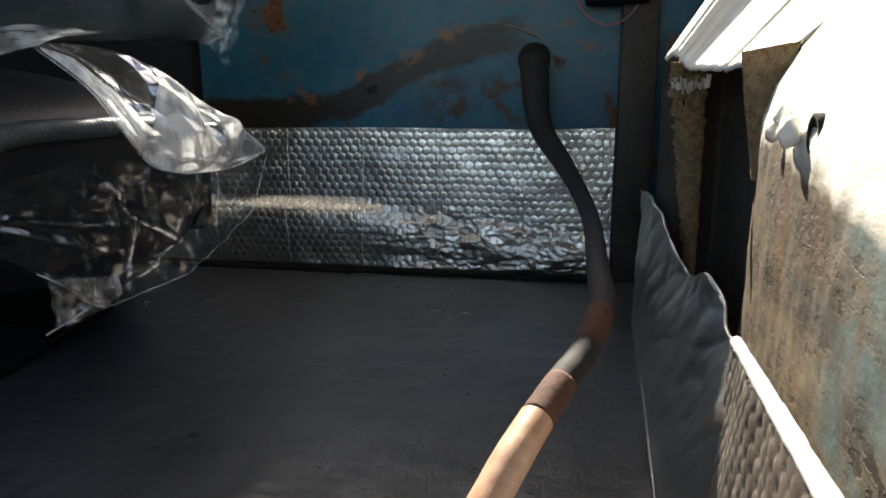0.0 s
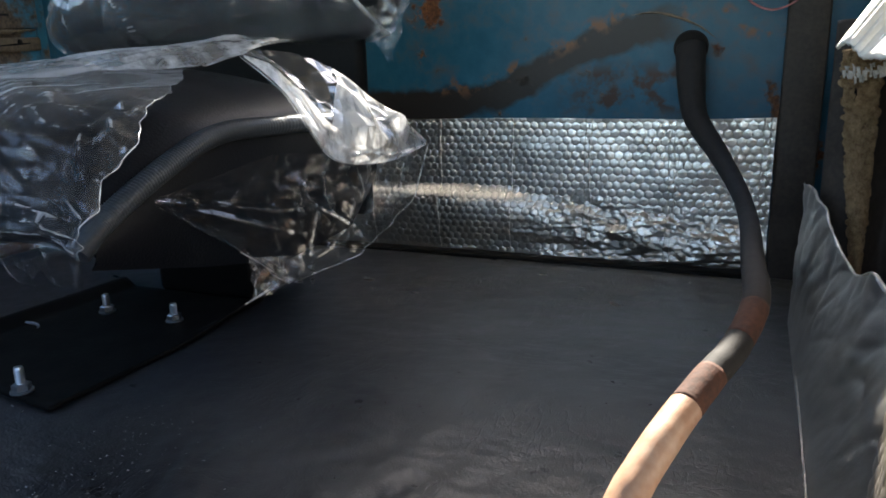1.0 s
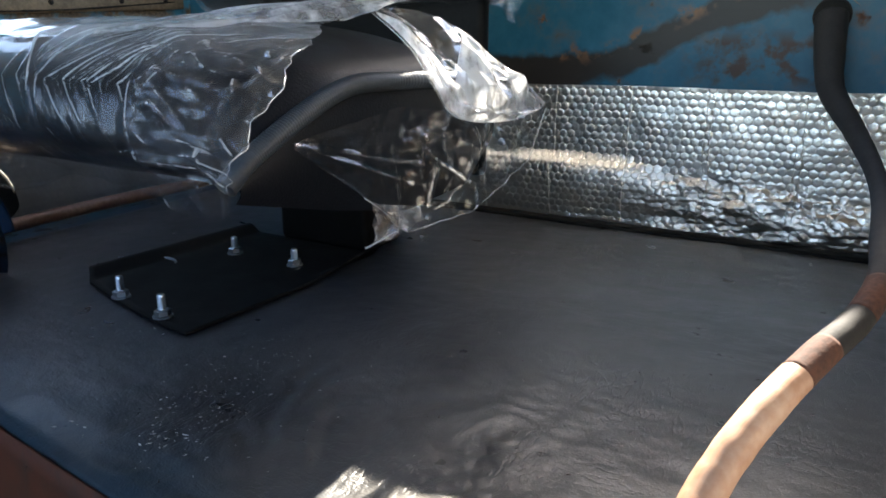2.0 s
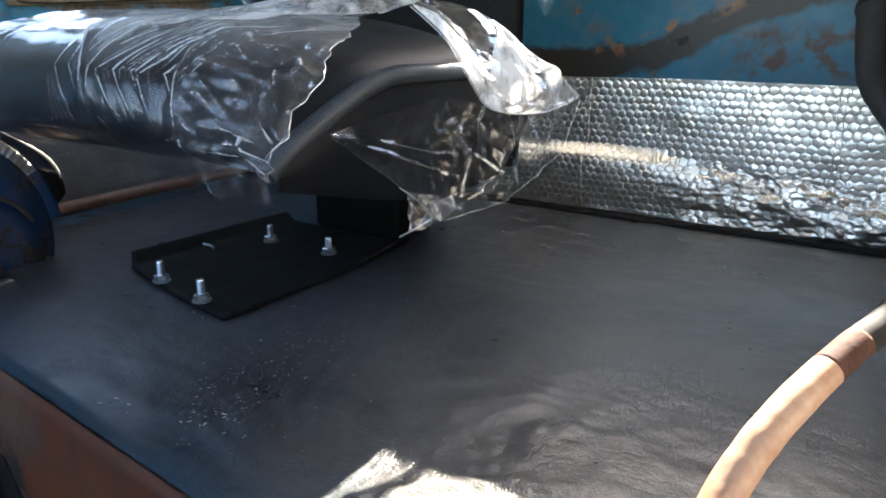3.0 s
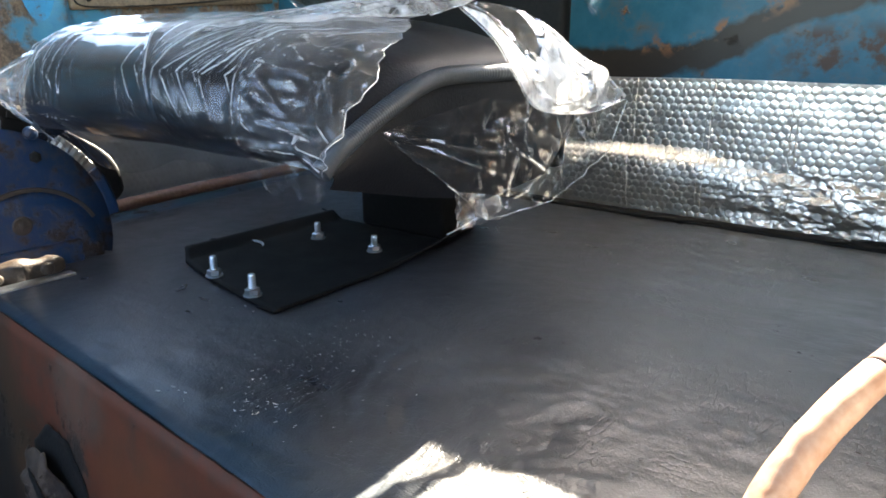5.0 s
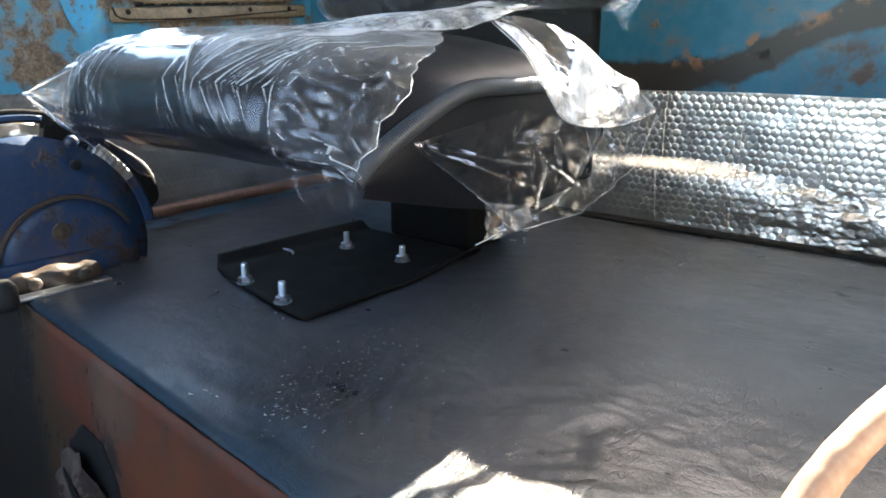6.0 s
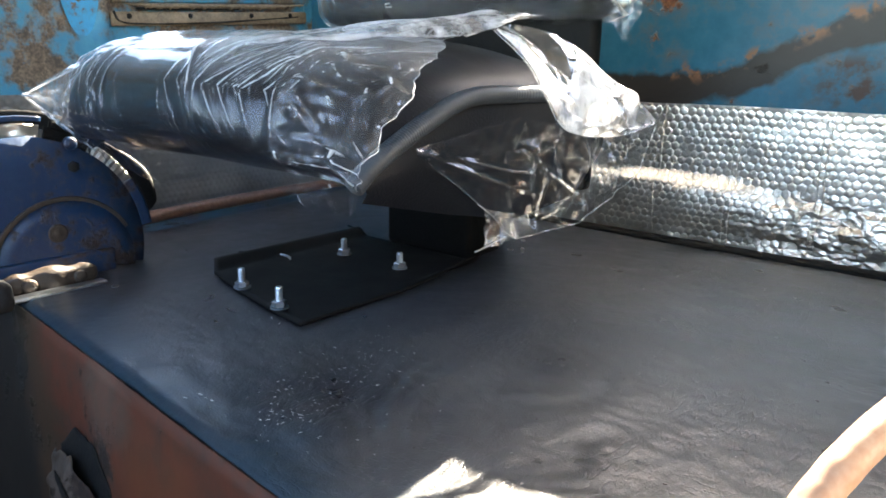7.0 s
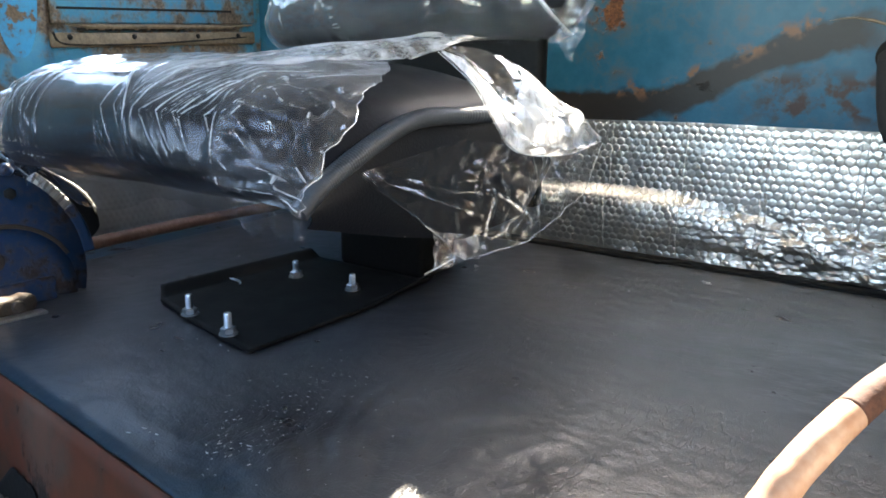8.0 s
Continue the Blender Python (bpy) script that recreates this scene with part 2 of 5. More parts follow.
def edge_tint(m):
    """Blue along the mat's front edge, and navy shade painted in towards the seat."""
    nt = m.node_tree
    p = nt.nodes["Principled BSDF"]
    co = nt.nodes.new("ShaderNodeTexCoord")
    xyz = nt.nodes.new("ShaderNodeSeparateXYZ")
    nt.links.new(co.outputs["Object"], xyz.inputs[0])
    d = times(nt, times(nt, xyz.outputs[1], 0.0507, "SUBTRACT"), times(nt, xyz.outputs[0], 0.066), "ADD")
    d = times(nt, d, times(nt, grain(nt, 9, 5, offset=3), 0.16), "ADD")
    mask = ramp(nt, d, 0.20, 0.07, 0.0, 0.85)
    base = p.inputs["Base Color"].links[0].from_socket
    navy_shade = ramp(nt, times(nt, xyz.outputs[0], times(nt, grain(nt, 5, 5, offset=13), 0.5), "ADD"), -0.05, -0.45, 0.0, 0.72)   # less dust, and shade painted in, under and beside the seat
    base = mixed(nt, navy_shade, base, (0.020, 0.024, 0.034))
    nt.links.new(mixed(nt, mask, base, (0.012, 0.038, 0.062)), p.inputs["Base Color"])


edge_tint(MAT_VINYL)


def crinkles(m):
    """Sheaves of fine parallel creases pressed into the vinyl."""
    nt = m.node_tree
    b = next(n for n in nt.nodes if n.bl_idname == "ShaderNodeBump")
    h = b.inputs["Height"].links[0].from_socket
    co = nt.nodes.new("ShaderNodeTexCoord")
    xyz = nt.nodes.new("ShaderNodeSeparateXYZ")
    nt.links.new(co.outputs["Object"], xyz.inputs[0])
    deep = ramp(nt, xyz.outputs[0], -0.70, -0.45, -0.03, -0.16)
    for turn, off in (((1.0, 0.30, 1.0), 3), ((0.35, 1.0, 1.0), 23)):
        line = ramp(nt, times(nt, times(nt, grain(nt, 75, 3, turn, 0.5, off), 0.5, "SUBTRACT"), 0.0, "ABSOLUTE"), 0.05, 0.0)
        h = times(nt, h, times(nt, times(nt, line, ramp(nt, grain(nt, 7, 3, offset=off + 4), 0.50, 0.62)), deep), "ADD")
    nt.links.new(h, b.inputs["Height"])


crinkles(MAT_VINYL)
SEAT_VINYL = vinyl("seat_vinyl", (0.003, 0.004, 0.006), (0.005, 0.006, 0.009), 0.40, 0.48, 0.12)
SEAT_VINYL.node_tree.nodes["Principled BSDF"].inputs["Specular IOR Level"].default_value = 0.15


def foil(name, tint, rough):
    m, nt, p = nodes_of(name)
    g, f = grain(nt, 60, 5), grain(nt, 9, 5)
    nt.links.new(mixed(nt, ramp(nt, f, 0.35, 0.7), tint, tuple(c * 0.75 for c in tint)), p.inputs["Base Color"])
    p.inputs["Metallic"].default_value = 1.0
    nt.links.new(ramp(nt, g, 0.3, 0.7, rough, rough + 0.12), p.inputs["Roughness"])
    bump(nt, p, g, 0.0012, 0.5)
    return m


FOIL = foil("aluminium_foil", (0.90, 0.83, 0.73), 0.30)
# Darker copy of the foil, with the side wall's shade in its colour.
FOIL_SHADED = foil("shaded_foil", (0.34, 0.34, 0.34), 0.45)
FOIL_GREY = foil("grey_foil", (0.53, 0.52, 0.50), 0.30)


def film(name, haze, shine, stretch, relief=0.010, line=0.30, base=0.06, power=3.0, rough=0.12, white=0.35, dust=0.0):
    """Thin clear polythene: mostly see-through, glossy, with milky crease lines."""
    m = bpy.data.materials.new(name)
    m.use_nodes = True
    nt = m.node_tree
    nt.nodes.remove(nt.nodes["Principled BSDF"])
    out = nt.nodes["Material Output"]

    def shader(kind, colour):
        n = nt.nodes.new(kind)
        n.inputs[0].default_value = (*colour, 1)
        return n

    def blend(fac, a, b):
        n = nt.nodes.new("ShaderNodeMixShader")
        if hasattr(fac, "is_output"):
            nt.links.new(fac, n.inputs[0])
        else:
            n.inputs[0].default_value = fac
        nt.links.new(a.outputs[0], n.inputs[1])
        nt.links.new(b.outputs[0], n.inputs[2])
        return n

    co = nt.nodes.new("ShaderNodeTexCoord")
    warp = nt.nodes.new("ShaderNodeTexNoise")
    warp.inputs["Scale"].default_value = 9
    nt.links.new(co.outputs["Object"], warp.inputs["Vector"])
    shift = nt.nodes.new("ShaderNodeVectorMath")
    shift.operation = "MULTIPLY_ADD"
    shift.inputs[1].default_value = (0.05, 0.05, 0.05)
    nt.links.new(warp.outputs["Color"], shift.inputs[0])
    nt.links.new(co.outputs["Object"], shift.inputs[2])
    mp = nt.nodes.new("ShaderNodeMapping")
    mp.inputs["Scale"].default_value = stretch
    nt.links.new(shift.outputs[0], mp.inputs[0])

    def cells(scale, feature):
        v = nt.nodes.new("ShaderNodeTexVoronoi")
        v.feature = feature
        v.inputs["Scale"].default_value = scale
        nt.links.new(mp.outputs[0], v.inputs["Vector"])
        return v.outputs["Distance"]

    lines = times(nt, ramp(nt, cells(30, "DISTANCE_TO_EDGE"), 0.045, 0.0), ramp(nt, grain(nt, 14, 3, offset=6), 0.42, 0.62))
    fine = times(nt, ramp(nt, cells(85, "DISTANCE_TO_EDGE"), 0.06, 0.0), ramp(nt, grain(nt, 10, 3, offset=16), 0.46, 0.64))
    cloud = ramp(nt, times(nt, grain(nt, 40, 5, (1, 1, 0.3), 0.65), grain(nt, 11, 3), "ADD"), 0.85, 1.35, haze * 0.3, haze * 2.0)
    geo = nt.nodes.new("ShaderNodeNewGeometry")
    worn = ramp(nt, geo.outputs["Pointiness"], 0.508, 0.555, 0.0, white)     # milky folds, whitened further to stand in for glints
    if dust:                                        # the crown's sky sheen put in as extra haze on doubled film
        xyz = nt.nodes.new("ShaderNodeSeparateXYZ")
        nt.links.new(co.outputs["Object"], xyz.inputs[0])
        crown = times(nt, ramp(nt, xyz.outputs[2], 0.352, 0.398), ramp(nt, xyz.outputs[0], -0.92, -0.64, 0.25, 1.0))
        streak = ramp(nt, grain(nt, 34, 5, (1.0, 0.22, 0.22), 0.65, 3), 0.34, 0.62, 0.15, 1.0)
        cloud = times(nt, cloud, times(nt, times(nt, crown, streak), dust), "ADD")
    milk = blend(0.5, shader("ShaderNodeBsdfTranslucent", (0.88, 0.9, 0.92)), shader("ShaderNodeBsdfDiffuse", (0.88, 0.9, 0.92)))
    body = blend(times(nt, cloud, times(nt, times(nt, lines, line), times(nt, times(nt, fine, line * 0.5), worn, "ADD"), "ADD"), "ADD"), shader("ShaderNodeBsdfTransparent", (0.95, 0.96, 0.97)), milk)
    gloss = shader("ShaderNodeBsdfGlossy", (1, 1, 1))
    gloss.inputs["Roughness"].default_value = rough
    bp = nt.nodes.new("ShaderNodeBump")
    bp.inputs["Distance"].default_value = relief
    hgt = times(nt, times(nt, cells(30, "F1"), 0.30), times(nt, cells(85, "F1"), 0.10), "ADD")
    nt.links.new(hgt, bp.inputs["Height"])
    nt.links.new(bp.outputs[0], gloss.inputs["Normal"])
    lw = nt.nodes.new("ShaderNodeLayerWeight")
    edge = times(nt, times(nt, lw.outputs["Facing"], power, "POWER"), shine)
    nt.links.new(blend(times(nt, edge, base, "ADD"), body, gloss).outputs[0], out.inputs["Surface"])
    return m


FILM = film("clear_polythene", 0.012, 0.55, (1.0, 0.5, 0.35), 0.0004, 0.03, 0.025, 3.0, 0.11, 0.8, 0.55)
FILM_TORN = film("torn_polythene", 0.040, 0.55, (1.0, 0.7, 0.5), 0.0002, 0.05, 0.036, 3.0, 0.06, 0.6, 0.30)
FILM_CLEAR = film("folded_polythene", 0.010, 0.6, (1.0, 1.0, 1.0), 0.0002, 0.02, 0.045, 4.0, 0.05, 0.3)
FILM_LOOSE = film("loose_polythene", 0.07, 0.5, (1.0, 1.0, 1.0), 0.004)
# Milky haze stands in for sun and sky glare on the film.
FILM_MILKY = film("milky_polythene", 0.95, 0.5, (1.0, 1.0, 1.0), 0.0004, 0.2, 0.06)
FILM_GLINT = film("glossy_polythene", 0.09, 0.8, (1.0, 1.0, 1.0), 0.0003, 0.06, 0.09, 3.0, 0.05)
# More haze than the cushion's film, to lighten the backrest.
FILM_BACK = film("hazy_polythene", 0.13, 0.9, (1.0, 1.0, 0.6), 0.0010, 0.10, 0.08, 3.0, 0.07, 0.45)
FILM_TIP = film("doubled_polythene", 0.22, 0.7, (1.0, 1.0, 1.0), 0.003, 0.1, 0.06)
FILM_FOLD = film("creased_polythene", 0.035, 0.8, (1.0, 1.0, 1.0), 0.001, 0.1, 0.16)
FILM_EDGE = plain("polythene_hem", (0.8, 0.83, 0.86), (0.6, 0.63, 0.66), 0.25, 0.0, 80, 0.0002)


# ---- mesh helpers ----
def mesh_of(name, bm, material, smooth=True):
    me = bpy.data.meshes.new(name)
    bmesh.ops.recalc_face_normals(bm, faces=bm.faces)
    bm.to_mesh(me)
    bm.free()
    me.materials.append(material)
    if smooth:
        me.shade_smooth()
    return me


def part(name, bm, material, parent=None, label="", smooth=True):
    ob = new(name, mesh_of(name, bm, material, smooth))
    if parent is not None:
        ob.parent = parent
    if label:
        tagged(ob, label)
    return ob


def thing(name, x, y, z, label, category, group="", kind=""):
    ob = new(name)
    ob.empty_display_size = 0.05
    ob.location = (x, y, z)
    return tagged(ob, label, category, group, kind)


def at_world(parent, *obs):
    """Shift meshes that were made in world places under a thing that stands elsewhere."""
    for ob in obs:
        ob.matrix_parent_inverse = Matrix.Translation(-Vector(parent.location))


def block(x0, x1, y0, y1, z0, z1, bevel=0.0, seg=2, bm=None):
    bm = bm or bmesh.new()
    vs = [bm.verts.new((x, y, z)) for x in (x0, x1) for y in (y0, y1) for z in (z0, z1)]
    fs = [bm.faces.new([vs[i] for i in q]) for q in ((0, 1, 3, 2), (4, 6, 7, 5), (0, 4, 5, 1), (2, 3, 7, 6), (0, 2, 6, 4), (1, 5, 7, 3))]
    if bevel:
        es = list({e for f in fs for e in f.edges})
        bmesh.ops.bevel(bm, geom=es, offset=bevel, segments=seg, affect="EDGES", profile=0.5)
    return bm


def grid(fn, nu, nv, thick=0.0, bm=None, keep=None, closed_u=False):
    """A sheet from fn(u, v) over 0..1; keep(u, v) tells which cells stay."""
    bm = bm or bmesh.new()
    vs = [[bm.verts.new(fn(i / nu, j / nv)) for j in range(nv + 1)] for i in range(nu + (0 if closed_u else 1))]
    n = len(vs)
    for i in range(nu):
        for j in range(nv):
            if keep is None or keep((i + 0.5) / nu, (j + 0.5) / nv):
                bm.faces.new((vs[i][j], vs[(i + 1) % n][j], vs[(i + 1) % n][j + 1], vs[i][j + 1]))
    bmesh.ops.delete(bm, geom=[v for v in bm.verts if not v.link_faces], context="VERTS")
    if thick:
        bmesh.ops.recalc_face_normals(bm, faces=bm.faces)
        bmesh.ops.solidify(bm, geom=bm.faces[:], thickness=thick)
    return bm


def spline(points, n):
    """n + 1 places along a smooth curve through the points."""
    ps = [Vector(p) for p in points]
    ps = [2 * ps[0] - ps[1], *ps, 2 * ps[-1] - ps[-2]]
    out = []
    for k in range(n + 1):
        t = k / n * (len(ps) - 3)
        i = min(int(t), len(ps) - 4)
        f = t - i
        a, b, c, d = ps[i:i + 4]
        out.append(0.5 * ((2 * b) + (c - a) * f + (2 * a - 5 * b + 4 * c - d) * f * f + (3 * b - a - 3 * c + d) * f ** 3))
    return out


def tube(points, radius, n=40, sides=16, bm=None, caps=True, wave=0.0):
    bm = bm or bmesh.new()
    line = spline(points, n)
    rings, side = [], None
    for k, p in enumerate(line):
        way = (line[min(k + 1, n)] - line[max(k - 1, 0)]).normalized()
        side = (side - way * side.dot(way)).normalized() if side else way.orthogonal().normalized()
        up = way.cross(side)
        r = radius(k / n) if callable(radius) else radius
        r *= 1 + wave * noise.noise(p * 60)
        rings.append([bm.verts.new(p + r * (math.cos(a) * side + math.sin(a) * up)) for a in [2 * math.pi * s / sides for s in range(sides)]])
    for a, b in zip(rings, rings[1:]):
        for s in range(sides):
            bm.faces.new((a[s], a[(s + 1) % sides], b[(s + 1) % sides], b[s]))
    if caps:
        bm.faces.new(rings[0])
        bm.faces.new(rings[-1])
    return bm


def lathe(profile, sides=24, bm=None, m=None):
    """Turn (radius, z) pairs round z; m places the result."""
    bm = bm or bmesh.new()
    m = m or Matrix()
    rings = [[bm.verts.new(m @ Vector((r * math.cos(a), r * math.sin(a), z))) for a in [2 * math.pi * s / sides for s in range(sides)]] for r, z in profile]
    for a, b in zip(rings, rings[1:]):
        for s in range(sides):
            bm.faces.new((a[s], a[(s + 1) % sides], b[(s + 1) % sides], b[s]))
    bm.faces.new(rings[0])
    bm.faces.new(rings[-1])
    return bm


def fbm(p, octaves=3):
    return sum(noise.noise(Vector(p) * 2 ** k) / 2 ** k for k in range(octaves))


def ridge(q, sharp):
    return (1 - abs(noise.noise(q))) ** sharp


def facet(a, b, size, seed):
    """Height of a sheet crumpled into flat facets with sharp creases between them."""
    wa, wb = noise.noise(Vector((a, b, seed)) / (2.2 * size)), noise.noise(Vector((b, a, seed + 7)) / (2.2 * size))
    a, b = a / size + 0.30 * wa, b / size + 0.30 * wb
    sk = (a + b) * 0.366
    i, j = math.floor(a + sk), math.floor(b + sk)
    u, w = a + sk - i, b + sk - j
    tall = lambda m, n: noise.noise(Vector((m * 7.31 + 0.37, n * 5.77 + 0.61, seed * 3.7 + 0.43))) * 1.6
    h0, h1 = tall(i, j), tall(i + 1, j + 1)
    if u > w:
        h = tall(i + 1, j)
        return h0 + (h - h0) * u + (h1 - h) * w
    h = tall(i, j + 1)
    return h0 + (h - h0) * w + (h1 - h) * u


def near_line(p, a, b):
    """Distance of a flat place p from the stretch a to b, and how far along it lies."""
    ax, ay = b[0] - a[0], b[1] - a[1]
    t = max(0.0, min(1.0, ((p[0] - a[0]) * ax + (p[1] - a[1]) * ay) / (ax * ax + ay * ay)))
    return math.hypot(p[0] - a[0] - t * ax, p[1] - a[1] - t * ay), t


def step(a, b, x):
    t = min(1, max(0, (x - a) / (b - a)))
    return t * t * (3 - 2 * t)


def lerp(table, x):
    """Piecewise linear look-up in (x, value) pairs."""
    for (x0, a), (x1, b) in zip(table, table[1:]):
        if x <= x1:
            t = min(1, max(0, (x - x0) / (x1 - x0)))
            return a + (b - a) * t if not isinstance(a, tuple) else tuple(p + (q - p) * t for p, q in zip(a, b))
    return table[-1][1]


# ---- the cab ----
def wall_with_hole(name, axis, at, thick, a0, a1, z0, z1, holes, material, label):
    """An upright wall across `axis`, with rectangular openings through it."""
    xs = sorted({a0, a1, *[h[0] for h in holes], *[h[1] for h in holes]})
    zs = sorted({z0, z1, *[h[2] for h in holes], *[h[3] for h in holes]})
    bm = bmesh.new()
    vs = {}

    def vert(a, z, d):
        key = (a, z, d)
        if key not in vs:
            vs[key] = bm.verts.new((a, at + d, z) if axis == "y" else (at + d, a, z))
        return vs[key]

    solid = lambda i, k: 0 <= i < len(xs) - 1 and 0 <= k < len(zs) - 1 and not any(h[0] <= xs[i] < h[1] and h[2] <= zs[k] < h[3] for h in holes)
    for i in range(len(xs) - 1):
        for k in range(len(zs) - 1):
            if not solid(i, k):
                continue
            c = ((xs[i], zs[k]), (xs[i + 1], zs[k]), (xs[i + 1], zs[k + 1]), (xs[i], zs[k + 1]))
            bm.faces.new([vert(*p, 0) for p in c])
            bm.faces.new([vert(*p, thick) for p in c])
            for (p, q), (di, dk) in zip(((c[0], c[1]), (c[1], c[2]), (c[2], c[3]), (c[3], c[0])), ((0, -1), (1, 0), (0, 1), (-1, 0))):
                if not solid(i + di, k + dk):
                    bm.faces.new((vert(*p, 0), vert(*q, 0), vert(*q, thick), vert(*p, thick)))
    return tagged(part(name, bm, material, smooth=False), label, "wall", kind="structure")


REAR = 1.262
# Openings are unseen, sized to steer light; the lower one suns the pillar head.
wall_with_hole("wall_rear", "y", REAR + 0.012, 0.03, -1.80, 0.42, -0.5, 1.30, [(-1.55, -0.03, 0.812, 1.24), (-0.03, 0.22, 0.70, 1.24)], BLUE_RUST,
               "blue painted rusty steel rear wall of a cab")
wall_with_hole("wall_left", "x", -1.83, 0.03, -1.10, REAR + 0.042, -0.5, 1.30, [(0.25, 0.80, 0.62, 1.24)], DOOR_RUST,
               "flaking blue painted steel side wall of a cab")
# Unseen wall, kept dark so the film reflects little light.
wall_with_hole("wall_front", "y", -1.12, 0.03, -1.80, 0.42, -0.5, 1.30, [(-1.72, 0.34, 0.52, 1.27)], DARK_DASH,
               "assumed dark front wall with windscreen opening")
wall_with_hole("wall_right", "x", 0.42, 0.03, -1.09, REAR + 0.012, -0.5, 1.30, [(-0.98, -0.25, 0.40, 1.22)], CREAM_RUST,
               "faded painted steel side wall with open doorway")
# Unseen roof, closed to keep sky light off the seat and mat.
tagged(part("ceiling", block(-1.85, 0.47, -1.14, 1.32, 1.30, 1.33), GREY_PAINT, smooth=False), "assumed grey painted steel cab roof", "ceiling", kind="structure")
tagged(part("floor", block(-1.80, 0.42, -1.09, 0.09, -0.50, -0.46), RED_RUST, smooth=False), "rusty steel footwell floor", "floor", kind="structure")
tagged(part("ground", block(-60, 60, -60, 60, -1.56, -1.5), DIRT, smooth=False), "dry bare earth outside the cab", "ground", kind="structure")

# ---- seat platform and its mat ----
def edge_y(x):
    """The platform's front edge, slightly askew."""
    return 0.120 - 0.066 * (x + 1.05)


platform = thing("seat_platform", -0.85, 0.68, -0.46, "rusty red-brown steel seat platform across the cab", "platform")
rim = part("top_panel", grid(lambda u, v: Vector((-1.66 + 2.0 * u, edge_y(-1.66 + 2.0 * u) - 0.002 + (REAR + 0.008 - edge_y(-1.66 + 2.0 * u)) * v, -0.032)), 40, 20, 0.02), DEEP_BLUE, platform, "blue painted steel top")


def face_at(u, v):
    x, z = -1.62 + 1.92 * u, -0.46 + 0.456 * v
    dent = 0.014 * math.exp(-((x + 0.93) / 0.07) ** 2 - ((z + 0.17) / 0.05) ** 2)
    return Vector((x, edge_y(x) + 0.002 - 0.06 * (1 - v) + dent + 0.002 * fbm((x * 4, z * 4, 0)), z))


face = part("front_panel", grid(face_at, 120, 24, 0.004), RED_RUST, platform, "red oxide primer with brown rust")


def skin(x, z, out=0.0):
    """A point on the front panel, or so far proud of it."""
    return Vector((x, edge_y(x) + 0.002 - 0.06 * (1 - (z + 0.46) / 0.456) - out, z))


def tear_at(u, v):
    """A near-black arched crescent laid on the panel as the shade of the torn hole."""
    x = -0.955 + 0.205 * u
    top = lerp([(-0.955, -0.150), (-0.905, -0.112), (-0.845, -0.113), (-0.79, -0.148), (-0.75, -0.215)], x)
    return skin(x, top + 0.006 * fbm((x * 30, 2, 4)) - (0.002 + 0.085 * math.sin(math.pi * u) ** 0.6) * v, 0.004)


def rag_at(u, v):
    """The torn sheet, curled out of the panel below the hole."""
    x = lerp([(0.0, -0.980), (1.0, -0.785)], u) + 0.03 * v * u - 0.004 * v + 0.006 * fbm((u * 4, v * 9, 1))
    top = lerp([(0.0, -0.182), (0.3, -0.140), (0.55, -0.134), (0.8, -0.156), (1.0, -0.200)], u) + 0.007 * fbm((u * 14, 3, 2))
    curl = 0.008 + 0.020 * math.sin(math.pi * u) * math.exp(-((v - 0.25) / 0.30) ** 2) + 0.010 * ridge(Vector((u * 3.0, v * 4.0, 6)), 3) * math.sin(math.pi * u)
    return skin(x, top - 0.15 * v, curl * min(1, 6 * u, 6 * (1 - u), 4 * (1 - v)) + 0.001)


def slot_at(u, v):
    x = -0.888 + 0.082 * u
    return skin(x, -0.150 - 0.030 * u + 0.004 * fbm((u * 12, 1, 8)) - (0.003 + 0.012 * math.sin(math.pi * u) ** 0.5) * v, 0.036)


tear = part("tear", grid(tear_at, 40, 8, 0.002), DARK_CAVITY, platform, "near-black sheet for the shade of a torn hole")
rag = part("torn_sheet", grid(rag_at, 40, 30, 0.002), TORN_STEEL, platform, "grey-brown torn sheet curled outwards")
slot = part("slot", grid(slot_at, 20, 4, 0.002), DARK_CAVITY, platform, "dark strip for the shade of a split in the torn sheet")
at_world(platform, rim, face, tear, rag, slot)


def mat_z(x, y):
    """Height of the mat: creases fan out from its near edge."""
    far = math.hypot(x + 0.37, y - 0.13)
    fan = math.atan2(y - 0.13, x + 0.37) + 0.25 * fbm((x * 5, y * 5, 2))
    near = step(0.55, 0.10, far) * (0.25 + 0.75 * step(0.05, 0.16, far))
    z = 0.004 + 0.0030 * fbm((x * 3.0, y * 3.0, 1))
    z += near * (0.0016 * math.sin(fan * 9 + 1.2) * step(0.45, 0.12, far) + 0.0009 * math.sin(fan * 23 + 2 + 3 * fbm((x * 8, y * 8, 6))))
    z += near * (0.0011 * ridge(Vector((fan * 3.5, far * 9, 3)), 4) + 0.0010 * step(-0.75, -0.50, x) * ridge(Vector((x * 34 - y * 20, y * 40 + x * 16, 5)), 5))
    z += 0.0016 * fbm((x * 14, y * 22, 7)) * step(-0.9, -0.3, x)
    return z - 0.007 * step(0.022, 0.0, y - edge_y(x)) ** 2


def mat_at(u, v):
    left = lerp([(0.0, -1.165), (0.10, -1.185), (0.125, -1.19), (0.18, -1.41), (1.0, -1.55)], v)
    x = left + (0.150 - left) * u
    y = edge_y(x) + 0.001 + (REAR - 0.032 - edge_y(x)) * v
    return Vector((x, y, mat_z(x, y)))


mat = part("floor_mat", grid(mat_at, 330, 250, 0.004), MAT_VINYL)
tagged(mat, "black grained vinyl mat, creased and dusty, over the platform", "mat")


